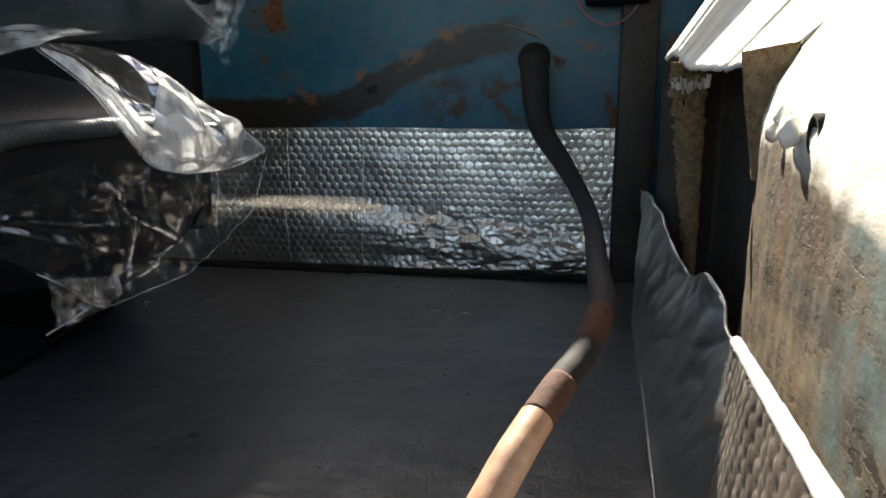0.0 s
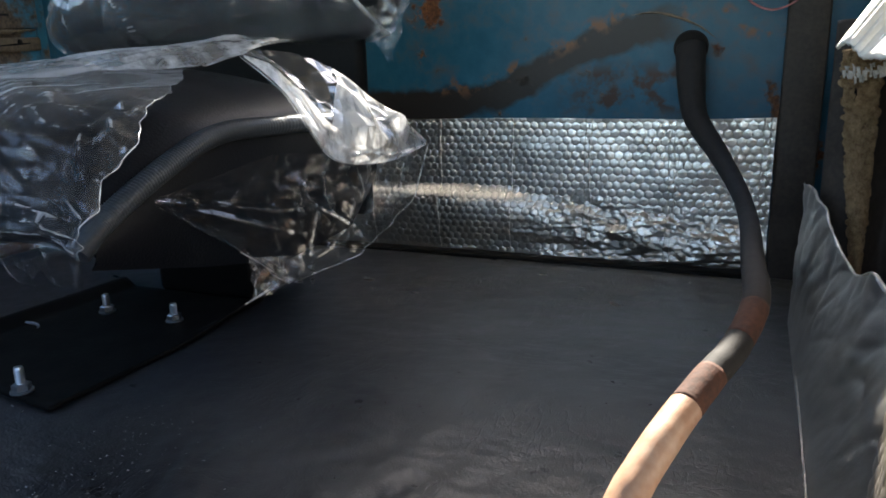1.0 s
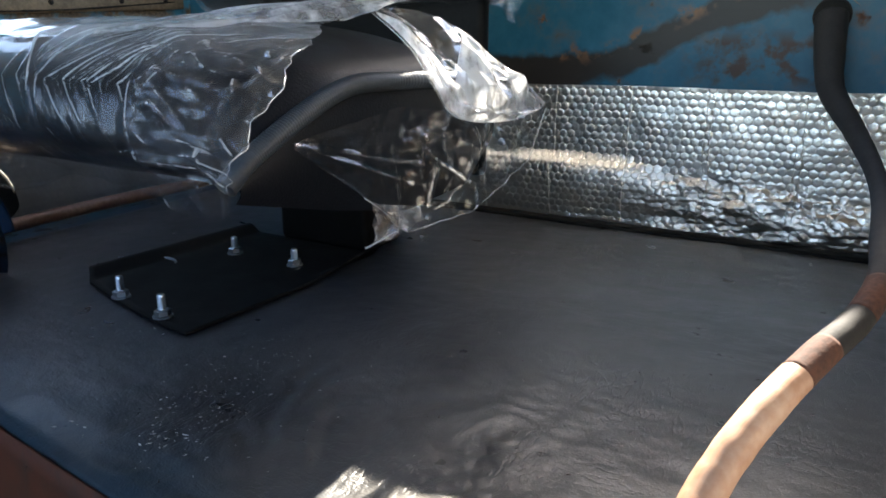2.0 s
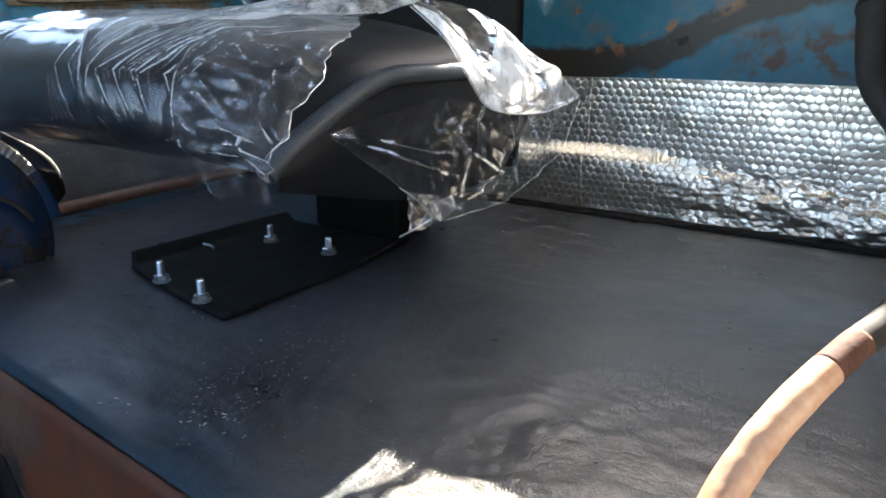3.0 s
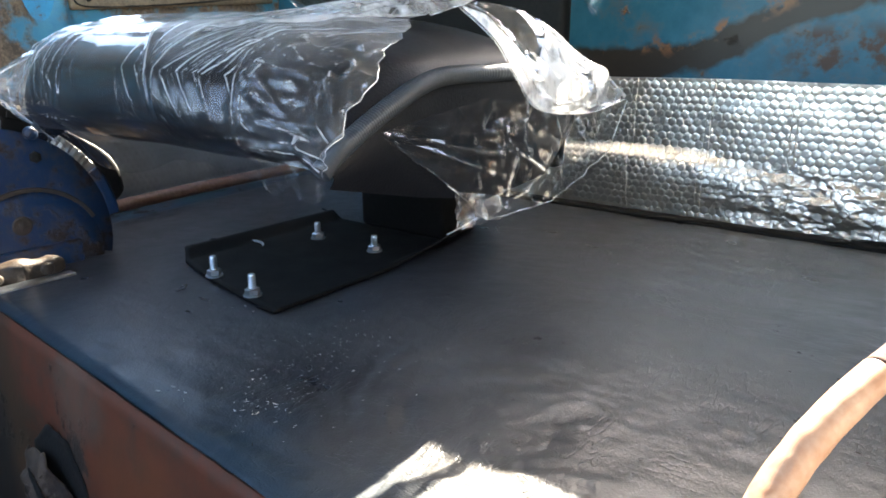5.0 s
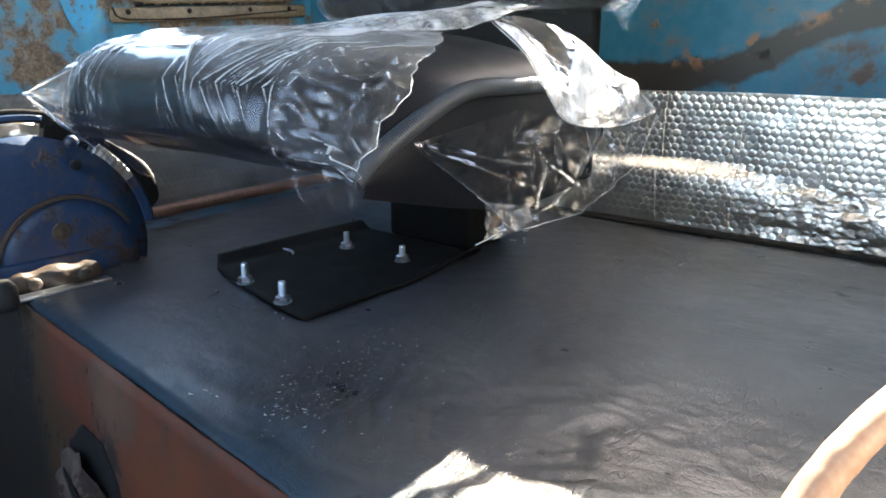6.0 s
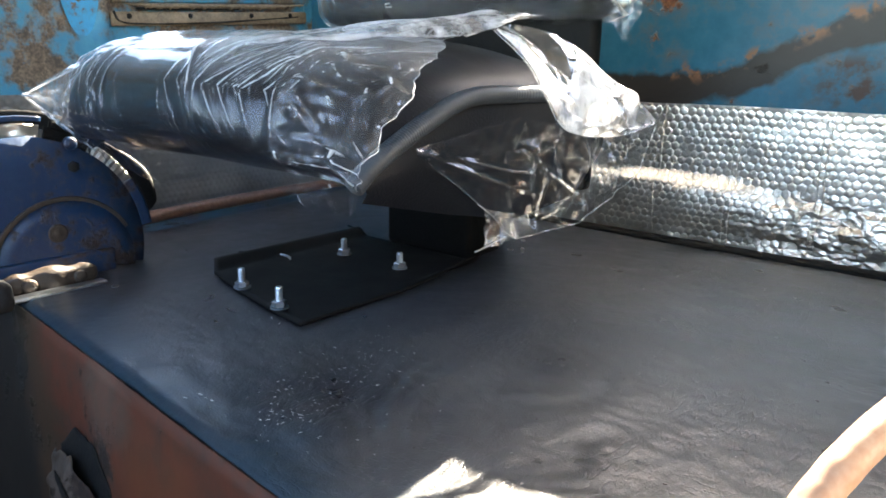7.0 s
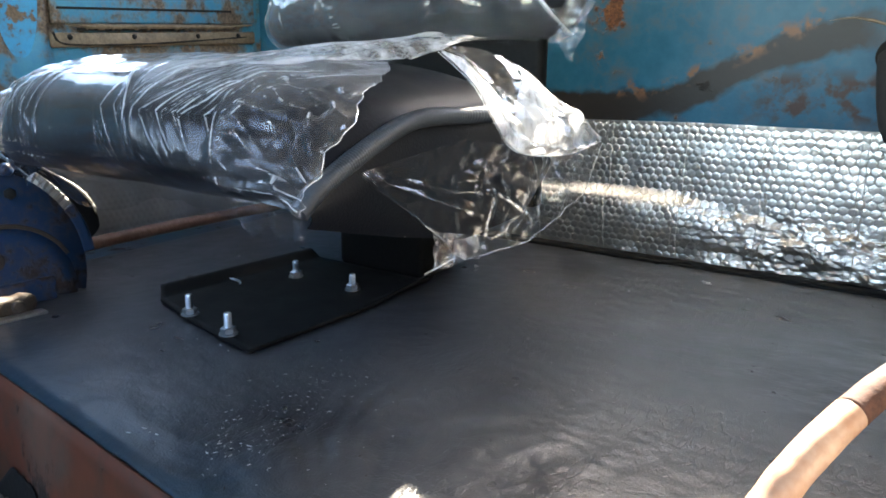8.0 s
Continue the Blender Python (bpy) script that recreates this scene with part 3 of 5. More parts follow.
# ---- insulation foil ----
def bubble(a, b, pitch, r):
    """Height of a bubble sheet at (a, b): domes in staggered rows."""
    row = round(b / (pitch * 0.866))
    best = 1.0
    for dr in (-1, 0, 1):
        rr = row + dr
        s = 0.5 * pitch * (rr % 2)
        cc = round((a - s) / pitch)
        best = min(best, math.hypot(a - s - cc * pitch, b - rr * pitch * 0.866) / r)
    return math.sqrt(max(0.0, 1 - best ** 2.2))


FOIL_TOP = 0.300


def rear_foil(u, v):
    x, z = -0.98 + 1.045 * u, 0.008 + (FOIL_TOP - 0.008) * v
    z += 0.004 * fbm((x * 3, 0.3, 0)) * v
    crease = 0.135 - 0.10 * step(-0.55, 0.0, x) * 0.55 + 0.012 * fbm((x * 5, 1, 2))
    low = step(0.026, -0.026, z - crease)           # below the crease the sheet kicks out towards the seat
    rough = 0.55 + 0.9 * fbm((x * 7, z * 11, 8))
    out = (0.022 - 0.010 * step(-0.55, -0.30, x)) * low * (1 - 0.6 * step(crease - 0.03, 0.0, z)) + 0.007 * rough * math.exp(-((z - crease) / 0.014) ** 2) * step(-0.25, -0.50, x)
    crumple = step(-0.50, -0.25, x) * step(0.05, 0.0, z - crease)
    h = 0.0014 * (0.8 + 0.7 * noise.noise(Vector((x * 30, z * 30, 1)))) * bubble(x + 0.004 * fbm((x * 6, z * 6, 3)), z + 0.003 * fbm((x * 5, z * 7, 9)), 0.0174, 0.0086) * (1 - 0.25 * crumple)
    q = (x + 0.9 * z, 1.7 * z - 0.5 * x)
    corner = step(-0.72, -0.84, x) * step(0.255, 0.285, z)
    h += max(crumple, corner) * (0.0068 * facet(*q, 0.042, 61) + 0.0026 * facet(*q, 0.017, 63)) + 0.0030 * fbm((x * 7, z * 9, 5)) + 0.0012 * facet(x, z, 0.05, 65)
    h += 0.0013 * (abs(math.sin((x + 0.004 * fbm((x * 3, z * 12, 7))) * 19 + 0.6)) > 0.994)
    return Vector((x, REAR - 0.006 - out - h, z))


rear = thing("insulation_foil", -0.46, REAR, 0.016, "silver bubble insulation foil, creased and crumpled, on the rear wall", "insulation")
for a, c in ((0.0, 0.36), (0.36, 0.66), (0.66, 1.0)):
    pan_f = part("panel", grid(lambda u, v: rear_foil(a + (c - a) * u, v), int(720 * (c - a)), 190), FOIL, rear, smooth=False)
    at_world(rear, pan_f)


def left_foil(u, v):
    y, z = 0.25 + 0.95 * u, 0.0 + 0.30 * v
    x = -1.50 - 0.115 * u - 0.02 * v
    h = 0.0024 * bubble(y, z + 0.002 * fbm((y * 5, z * 7, 9)), 0.0165, 0.0080) + 0.003 * fbm((y * 9, z * 9, 5))
    return Vector((x + h, y, z))


f = part("insulation_foil", grid(left_foil, 300, 90), FOIL_SHADED)
tagged(f, "grey bubble insulation sheet on the side wall, shade in its colour", "insulation")

rail = part("floor_rail", block(-1.10, 0.075, REAR - 0.050, REAR - 0.006, -0.004, 0.012, 0.004), BLACK_STEEL)
tagged(rail, "dark rusty steel rail along the rear wall", "rail")
pipe = part("floor_pipe", tube([(-1.405, 0.28, 0.022), (-1.436, 0.40, 0.03), (-1.474, 0.64, 0.034), (-1.515, 0.94, 0.032), (-1.54, 1.20, 0.03)], 0.014, 60, 14, wave=0.06), COPPER_PAINT)
tagged(pipe, "brown painted steel pipe along the mat's edge", "pipe")

# ---- seat mounting plate with its studs ----
PX0, PX1, PY0, PY1 = -1.070, -0.737, 0.345, 0.78
plate = thing("mounting_plate", -0.92, 0.54, 0.008, "black steel seat mounting plate bolted to the floor", "plate")


def plate_at(u, v):
    x = PX0 + (PX1 - PX0) * u
    y0 = PY0 + 0.066 * (1 - u) ** 1.4                # the front edge bows back towards a rounded corner
    lip = step(0.07, 0.0, u)
    return Vector((x - 0.006 * lip, y0 + (PY1 - y0) * v + 0.012 * lip * (1 - v) ** 6, 0.0075 + 0.016 * lip + 0.020 * step(0.93, 1.0, u) * step(0.5, 1.0, v)))


body = part("plate", grid(plate_at, 70, 34, 0.005), BLACK_STEEL, plate)
slot = part("slot", tube([(-1.04 + 0.030 * math.cos(a), 0.538 + 0.016 * math.sin(a), 0.0135) for a in [0.15 + 0.28 * k for k in range(11)]], lambda t: 0.0006 + 0.0022 * math.sin(math.pi * t), 40, 6), ZINC, plate, "bright crescent on half of a slot's rim")
at_world(plate, body, slot)


def stud(x, y, z, tall):
    t = thing("bolt", x, y, z, "bright zinc-plated bolt with a hexagon nut on the plate", "bolt", "bolts of the mounting plate")
    part("washer", lathe([(0.0045, 0.0), (0.0140, 0.0), (0.0140, 0.0022), (0.0045, 0.0022)], 24), ZINC, t, smooth=False)
    part("nut", lathe([(0.0098, 0.0022), (0.0116, 0.0034), (0.0116, 0.0102), (0.0098, 0.0114)], 6), ZINC, t, smooth=False)
    prof = [(0.0062, 0.010)] + [(0.0062 if k % 2 else 0.0055, 0.012 + k * 0.0011) for k in range(int(tall / 0.0011))] + [(0.0050, 0.0135 + tall)]
    part("shank", lathe(prof, 14), ZINC, t, smooth=False)
    return t


STUDS = ((-0.935, 0.385, 0.020), (-0.812, 0.366, 0.020), (-0.970, 0.642, 0.018), (-0.825, 0.645, 0.016))
for sx, sy, tall in STUDS:
    stud(sx, sy, 0.0125, tall)

# ---- seat: pedestal, cushion, cover ----
SX0, SX1 = -1.015, -0.455
SEAT_EDGE = [(0.0, (0.186, 0.262)), (0.12, (0.212, 0.281)), (0.30, (0.280, 0.314)), (0.42, (0.350, 0.338)), (0.55, (0.43, 0.341)), (0.82, (0.58, 0.335)), (1.0, (0.665, 0.300))]
SEAT_CROWN = [(0.0, (0.200, 0.264)), (0.06, (0.164, 0.276)), (0.14, (0.143, 0.304)), (0.24, (0.152, 0.348)), (0.33, (0.19, 0.382)), (0.42, (0.25, 0.398)), (0.55, (0.36, 0.405)), (0.82, (0.56, 0.400)), (1.0, (0.665, 0.310))]


def curve_at(table, s):
    pts = spline([(k, *v) for k, v in table], 900)
    return [(p.y, p.z) for p in pts]


EDGE_LINE, CROWN_LINE = curve_at(SEAT_EDGE, 0), curve_at(SEAT_CROWN, 0)


def along(line, s):
    t = min(max(s, 0), 1) * (len(line) - 1)
    i = min(int(t), len(line) - 2)
    return tuple(a + (b - a) * (t - i) for a, b in zip(line[i], line[i + 1]))


def cushion_at(a, s, grow=0.0):
    """A place on the cushion's upper skin: a from -1 (far side) to 1 (near side), s from the front hem to the back."""
    e, c = along(EDGE_LINE, s), along(CROWN_LINE, s)
    k = (1 - min(1, abs(a)) ** (2.6 if a > 0 else 7.0)) ** (0.62 if a > 0 else 0.5)
    k += 0.05 * grow
    x = (SX0 + SX1) / 2 + a * (SX1 - SX0) / 2
    roll = 0.004 * math.sin(a * 9 + 0.8) * step(0.5, 0.1, s)
    mid = (0.45, 0.28)
    y, z = (p + (q - p) * k for p, q in zip(e, c))
    d = math.hypot(y - mid[0], z - mid[1]) + 1e-6
    return Vector((x, y + (y - mid[0]) / d * (grow - roll), z + (z - mid[1]) / d * (grow + roll)))


seat = thing("seat", -0.75, 0.5, 0.0, "black vinyl cab seat with grey piping, in plastic wrap", "seat")
top = part("cushion", grid(lambda u, v: cushion_at(2 * u - 1, v), 70, 90), SEAT_VINYL, seat)


def side_panel(x, lean):
    def at(u, v):
        y, z = along(EDGE_LINE, u)
        foot = lerp([(0.2, 0.245), (0.33, 0.215), (0.46, 0.190), (0.6, 0.20), (0.68, 0.26)], y) if lean > 0 else z - 0.03
        return Vector((x + lean * math.sin(v * 3.1) * 0.008, max(y, 0.2 + 0.0 * v), z + (foot - z) * v))
    return at


near_side = part("side_panel", grid(side_panel(SX1 - 0.002, 1), 60, 10), SEAT_VINYL, seat)
far_side = part("side_panel", grid(side_panel(SX0 + 0.002, -1), 60, 10), SEAT_VINYL, seat)


def piping_line(x):
    return [(x, *along(EDGE_LINE, s)) for s in [k / 16 for k in range(17)]]


def ribbed(points, r, n, sides):
    bm = tube(points, lambda t: r * (1 + 0.05 * math.sin(t * n * 2.09)), n, sides)
    return bm


part("piping", ribbed(piping_line(SX1 + 0.003), 0.0100, 440, 10), PIPING, top, "ribbed grey edge piping")
part("piping", ribbed(piping_line(SX0 - 0.003), 0.0085, 120, 8), PIPING, top, "ribbed grey edge piping")
# Assumed supports, not seen; the frame is widened to fill a dark area.
pan = part("seat_pan", block(-0.95, -0.68, 0.42, 0.905, 0.222, 0.250, 0.006), BLACK_STEEL, seat)
post = part("pedestal", block(-1.0, -0.78, 0.79, 0.905, 0.004, 0.225, 0.012), BLACK_STEEL, seat, "black steel seat pedestal in shadow")
back_frame = part("back_frame", block(-1.15, -0.60, 0.90, 0.935, 0.15, 0.95, 0.012), BLACK_STEEL, seat)


def back_at(u, v):
    """The backrest: a rounded pad, narrower towards its top."""
    a, w = 2 * math.pi * u, v
    half = 0.388 - 0.01 * step(0.25, 1.0, w)
    cx = -0.93 - 0.02 * w
    p = 0.42
    ca, sa = math.cos(a), math.sin(a)
    end = max(0.02, 1 - abs(2 * w - 1) ** 7) ** 0.5
    if ca <= 0:
        half = lerp([(0, 0.400), (0.10, 0.385), (0.20, 0.352), (1.0, 0.340)], w)
    else:
        half = lerp([(0, 0.405), (0.14, 0.412), (0.30, 0.398), (0.60, 0.400), (1.0, 0.36)], w)      # upper sides, out of view, are shaped so their shadow bounds the sun patches
    x = cx + half * math.copysign(abs(ca) ** p, ca) * (0.82 + 0.18 * end)
    y = 0.905 + 0.04 * w + 0.065 * math.copysign(abs(sa) ** 0.7, sa) * end
    return Vector((x, y, 0.455 + 0.52 * w))


back = part("backrest", grid(back_at, 64, 40, closed_u=True), SEAT_VINYL, seat)
at_world(seat, top, near_side, far_side, pan, post, back_frame, back)

# ---- clear plastic wrap on the cushion ----
wrap = thing("plastic_wrap", -0.75, 0.3, 0.24, "crinkled clear plastic bag, torn open, over the seat cushion", "plastic wrap")


gather = random.Random(8)


def gathered(n, knot, spread, low, high, v_low, v_high, wide, tall):
    """Folds that meet round a knot on the cushion's front and fan out below and above it."""
    out = []
    for _ in range(n):
        xk = gather.gauss(knot, spread)
        k = gather.uniform(0, 1)
        out.append((xk, low[0] + (low[1] - low[0]) * (0.7 * k + 0.3 * gather.random()), high[0] + (high[1] - high[0]) * (0.7 * k + 0.3 * gather.random()),
                    gather.uniform(*v_low), gather.uniform(*v_high), gather.uniform(*wide), gather.uniform(*tall), gather.uniform(0, 60)))
    return out


FOLDS = gathered(15, -0.665, 0.018, (0.045, 0.145), (-0.030, 0.10), (0.0, 0.25), (0.55, 1.0), (0.0022, 0.0065), (0.0012, 0.0030))
FOLDS += gathered(11, -0.605, 0.024, (0.035, 0.09), (-0.01, 0.12), (0.0, 0.35), (0.60, 1.05), (0.0022, 0.0065), (0.0012, 0.0030))
FOLDS += gathered(20, -0.610, 0.040, (0.0, 0.06), (0.02, 0.15), (0.40, 0.60), (0.75, 1.1), (0.0035, 0.011), (0.0015, 0.0042))
FOLDS += gathered(6, -0.70, 0.02, (0.02, 0.10), (0.0, 0.02), (0.02, 0.25), (0.35, 0.55), (0.0016, 0.003), (0.0008, 0.002))
FOLDS += gathered(7, -0.865, 0.022, (0.01, 0.05), (-0.03, 0.05), (0.0, 0.2), (0.5, 0.8), (0.004, 0.009), (0.0022, 0.0050))
FOLDS += gathered(5, -0.955, 0.012, (0.0, 0.02), (-0.02, 0.02), (0.0, 0.25), (0.5, 0.7), (0.003, 0.006), (0.0015, 0.004))
FOLDS += gathered(4, -0.795, 0.012, (0.03, 0.09), (0.0, 0.01), (0.05, 0.2), (0.40, 0.55), (0.0016, 0.0028), (0.0008, 0.0018))
FOLDS += [(-0.900, 0.006, -0.004, 0.10, 0.66, 0.010, 0.0050, 14.0), (-0.925, 0.004, 0.020, 0.38, 0.62, 0.008, 0.0045, 17.0)]
FOLDS += [(-0.655, 0.03, -0.085, 0.30, 0.86, 0.010, 0.0065, 3.0), (-0.640, 0.02, 0.03, 0.25, 0.95, 0.013, 0.0065, 9.0), (-0.535, 0.012, 0.0, 0.0, 0.62, 0.006, 0.0055, 21.0)]


@functools.lru_cache(maxsize=400)
def folds_at(v):
    """Every fold that crosses height v of the film: its place, width and height there."""
    row = []
    for xk, low, high, v0, v1, w, h, k in FOLDS:
        if v0 < v < v1:
            f = (0.47 - v) / 0.40
            x = xk + (low * f ** 0.85 if f > 0 else high * (-f * 0.8) ** 0.9) + 0.005 * noise.noise(Vector((v * 5, k, 1)))
            end = math.sin(math.pi * (v - v0) / (v1 - v0)) ** 0.5
            row.append((x, w * (0.6 + 0.6 * abs(f)), h * end * (0.75 + 0.5 * noise.noise(Vector((v * 9, k, 4))))))
    return row


def gathers(x, v):
    return max([h * (1 - abs(x - xf) / w) for xf, w, h in folds_at(v) if abs(x - xf) < w], default=0.0)


X0, X1 = -1.225, -0.375
NEAR_A = 0.985


def wrap_at(u, v):
    x = X0 + (X1 - X0) * u
    a = (x - (SX0 + SX1) / 2) / ((SX1 - SX0) / 2)
    s = v * 0.8
    p = cushion_at(max(-0.97, min(NEAR_A, a)), s, 0.006)
    hang = 0.5 * step(-0.76, -0.60, x)             # the slack near end spans the rounded corner like a curtain
    mid = cushion_at(0.1, s, 0.006)
    p = p.lerp(Vector((p.x, mid.y, mid.z)), hang)
    if a > NEAR_A:                                  # the slack end stands free of the piping
        p += Vector(((a - NEAR_A) * (SX1 - SX0) / 2, -0.01 * (a - NEAR_A), -0.02 * (a - NEAR_A)))
    near = step(-0.55, -0.515, x) * step(0.80, 0.60, v)   # the slack torn end, more crumpled
    out = Vector((0, -0.6, 0.8)) if s > 0.2 else Vector((0, -1, 0.2))
    q = (x + 0.25 * s, s * 0.42)
    crumple = 0.0066 * facet(*q, 0.024, 3) + 0.0028 * facet(*q, 0.012, 5)
    calm = (0.0022 + 0.0035 * step(0.50, 0.65, v)) * facet(x * 0.6 + 0.2 * s, s * 0.30, 0.030, 12) * step(-0.76, -0.68, x)
    slack = (0.0035 + 0.0060 * facet(x * 0.9 + 0.25 * s, s * 0.32, 0.026, 21)) * step(-0.955, -0.925, x) * step(-0.78, -0.86, x)   # crumpled far end
    p += out * (gathers(x, v) * (1 - 0.45 * near) + (0.004 + crumple) * near + calm * (1 - near) + slack + 0.004 * noise.noise(Vector((x * 6, s * 4, 6))))
    p.z -= 0.008 * step(0.20, 0.0, v) * (0.4 + fbm((x * 7, 1, 1))) + 0.010 * step(0.10, 0.0, v) + 0.024 * step(0.13, 0.0, v) * step(-0.965, -0.93, x) * step(-0.68, -0.80, x)
    if v < 0.16 and x > -0.66:                      # the torn corner hangs down
        p.z -= 0.016 * step(0.16, 0.0, v) * step(-0.66, -0.53, x) + 0.018 * step(0.12, 0.0, v) * step(-0.56, -0.47, x)
    return p


OPEN_EDGE = [(0.0, -0.448), (0.10, -0.434), (0.20, -0.425), (0.30, -0.412), (0.40, -0.411), (0.50, -0.407), (0.60, -0.422), (0.70, -0.439), (0.80, -0.465), (0.90, -0.490), (1.0, -0.553)]


def open_x(v):
    return lerp(OPEN_EDGE, v) + 0.007 * fbm((v * 9, 2, 0)) + 0.004 * fbm((v * 31, 5, 0))


def on_wrap(x, v):
    return wrap_at((x - X0) / (X1 - X0), v)


def wrap_keep(u, v):
    x = X0 + (X1 - X0) * u
    if math.hypot((x + 0.515 + 0.004 * fbm((v * 60, x * 50, 1))) / 0.009, (v - 0.16) / 0.016) < 1:
        return False
    if v < 0.05 * (1 + fbm((x * 16, 3, 3))) * step(-0.70, -0.60, x):
        return False
    return x < open_x(v)


FAR_U = (SX0 + 0.008 - X0) / (X1 - X0)
TORN_U = (-0.538 - X0) / (X1 - X0)
main = part("film", grid(lambda u, v: wrap_at(FAR_U + (TORN_U - FAR_U) * u, v), 360, 250, keep=lambda u, v: wrap_keep(FAR_U + (TORN_U - FAR_U) * u, v)), FILM, wrap)
torn = part("film", grid(lambda u, v: wrap_at(TORN_U + (1 - TORN_U) * u, v), 130, 250, keep=lambda u, v: wrap_keep(TORN_U + (1 - TORN_U) * u, v)), FILM_TORN, wrap, "crumpled hazy torn end of the film", smooth=False)
at_world(wrap, torn)
hem = part("film_edge", tube([on_wrap(open_x(k / 40), k / 40) for k in range(4, 41)], lambda t: 0.0004 + 0.0003 * noise.noise(Vector((t * 19, 0, 0))), 190, 6), FILM_FOLD, wrap, "whitish torn edge of the film")
at_world(wrap, hem)

# the bag's empty pointed corner past the far end of the cushion
TIP = Vector((-1.223, 0.198, 0.314))


def tip_at(u, v):
    root = on_wrap(-0.968 - 0.012 * v, 0.68 * v) + Vector((0, -0.004, 0.004 * v))
    p = root.lerp(TIP, u)
    sag = math.sin(min(1, u * 1.05) * math.pi) * math.sin(v * math.pi)
    q = (u * 0.20 + 0.03 * v, v * 0.16 * (1.15 - u))
    return p + Vector((0.1, -1, 0.25)) * (0.012 * sag + (0.008 * facet(*q, 0.034, 2) + 0.003 * facet(*q, 0.015, 4)) * (1 - u) * min(1, 5 * sag))


tip = part("film", grid(tip_at, 110, 90), FILM_TIP, wrap, "slack pointed corner of the bag")
tip_b = part("film", grid(lambda u, v: tip_at(u, v) + Vector((0, 0.022 * math.sin(u * math.pi) + 0.02 * (1 - u), 0)), 30, 30), FILM_LOOSE, wrap, "slack pointed corner of the bag")
seams = [part("film_edge", tube([tip_at(k / 12, v) for k in range(13)], r, 40, 6), FILM_FOLD, wrap) for v, r in ((0.0, 0.0016), (1.0, 0.0016))]
seams.append(part("film_edge", tube([tip_at(0.45 + 0.55 * k / 8, 0.52) for k in range(9)], lambda t: 0.001 + 0.0022 * t, 30, 6), FILM_EDGE, wrap, "white welded seam of the bag"))
at_world(wrap, tip, tip_b, *seams)

# slack double film along the crown, from the far end over to the rear flap; its haze stands in for sky sheen
def band_at(u, v):
    x = -1.005 + 0.575 * u
    lo = cushion_at(max(-0.97, min(0.97, (x + 0.735) / 0.28)), 0.50 + 0.12 * step(0.7, 1.0, u), 0.010)
    y1, z1 = 0.44 + 0.02 * u, lerp([(0, 0.396), (0.12, 0.408), (0.35, 0.418), (0.7, 0.426), (0.9, 0.436), (1.0, 0.428)], u)
    lo.z = max(lo.z, lerp([(0, 0.38), (0.6, 0.383), (0.85, 0.397), (1.0, 0.402)], u))
    p = lo.lerp(Vector((x, y1, z1 + 0.004 * fbm((x * 12, 1, 4)))), v)
    q = (x * 0.8 - 0.05 * v, v * 0.05 + x * 0.25)
    return p + Vector((0, -0.7, 0.5)) * (0.006 * math.sin(v * math.pi) + (0.007 * facet(*q, 0.030, 9) + 0.003 * facet(*q, 0.012, 2)) * (0.3 + 0.7 * step(0.35, 0.75, u)))


band = part("film", grid(band_at, 200, 30), FILM_MILKY, wrap, "slack doubled film along the cushion's crown, sky sheen in its haze")
at_world(wrap, band)

FLAP_TOP = spline([(-0.50, 0.450, 0.420), (-0.488, 0.515, 0.421), (-0.462, 0.575, 0.404), (-0.420, 0.645, 0.350), (-0.385, 0.690, 0.305)], 60)
FLAP_LOW = spline([(-0.487, 0.440, 0.413), (-0.450, 0.458, 0.376), (-0.434, 0.478, 0.337), (-0.415, 0.510, 0.296), (-0.395, 0.600, 0.288), (-0.385, 0.686, 0.301)], 60)


def flap_at(u, v):
    """The rear part of the bag: over the piped edge and down the side, closing to a point at the back."""
    k = min(59, int(u * 60))
    f = u * 60 - k
    a, b = FLAP_TOP[k].lerp(FLAP_TOP[k + 1], f), FLAP_LOW[k].lerp(FLAP_LOW[k + 1], f)
    p = a.lerp(b, v)
    belly = math.sin(v * math.pi) * math.sin(min(1, u * 1.15) * math.pi) ** 0.7
    q = (p.y + 0.3 * p.z, p.z * 0.9 - 0.2 * p.y)
    rim = math.exp(-((v - 0.93) / 0.05) ** 2) * step(0.02, 0.15, u)          # the torn rim is rolled into a thick fold
    crumple = 0.012 * facet(*q, 0.050, 3) + 0.0062 * facet(*q, 0.022, 6) + 0.006 * rim
    return p + Vector((0.75, -0.25, 0.45)) * (0.018 * belly + crumple * (1 + 0.8 * u) * min(1, 4 * belly + 0.15))


flap = part("film", grid(lambda u, v: flap_at(u * 0.52, v), 90, 110), FILM_GLINT, wrap, smooth=False)
flap_b = part("film", grid(lambda u, v: flap_at(0.52 + 0.48 * u, v), 90, 110), FILM_MILKY, wrap, "crumpled end of the bag, sun glare in its milky haze", smooth=False)
at_world(wrap, flap_b)
rolled = part("film", grid(lambda u, v: flap_at(0.02 + 0.60 * u, 0.80 + 0.20 * v) + Vector((0.004, -0.003, 0.003)), 90, 24), FILM_MILKY, wrap, "milky rolled rim of the torn film", smooth=False)
at_world(wrap, rolled)
hem2 = part("film_edge", tube([p + Vector((0.002, 0, 0)) for p in FLAP_LOW[::4]], 0.0004, 90, 6), FILM_FOLD, wrap, "whitish torn edge of the film")

SKIRT_HEM = [(0, 0.290), (0.22, 0.224), (0.32, 0.188), (0.345, 0.181), (0.62, 0.183), (0.80, 0.206), (0.93, 0.232), (1.0, 0.298)]
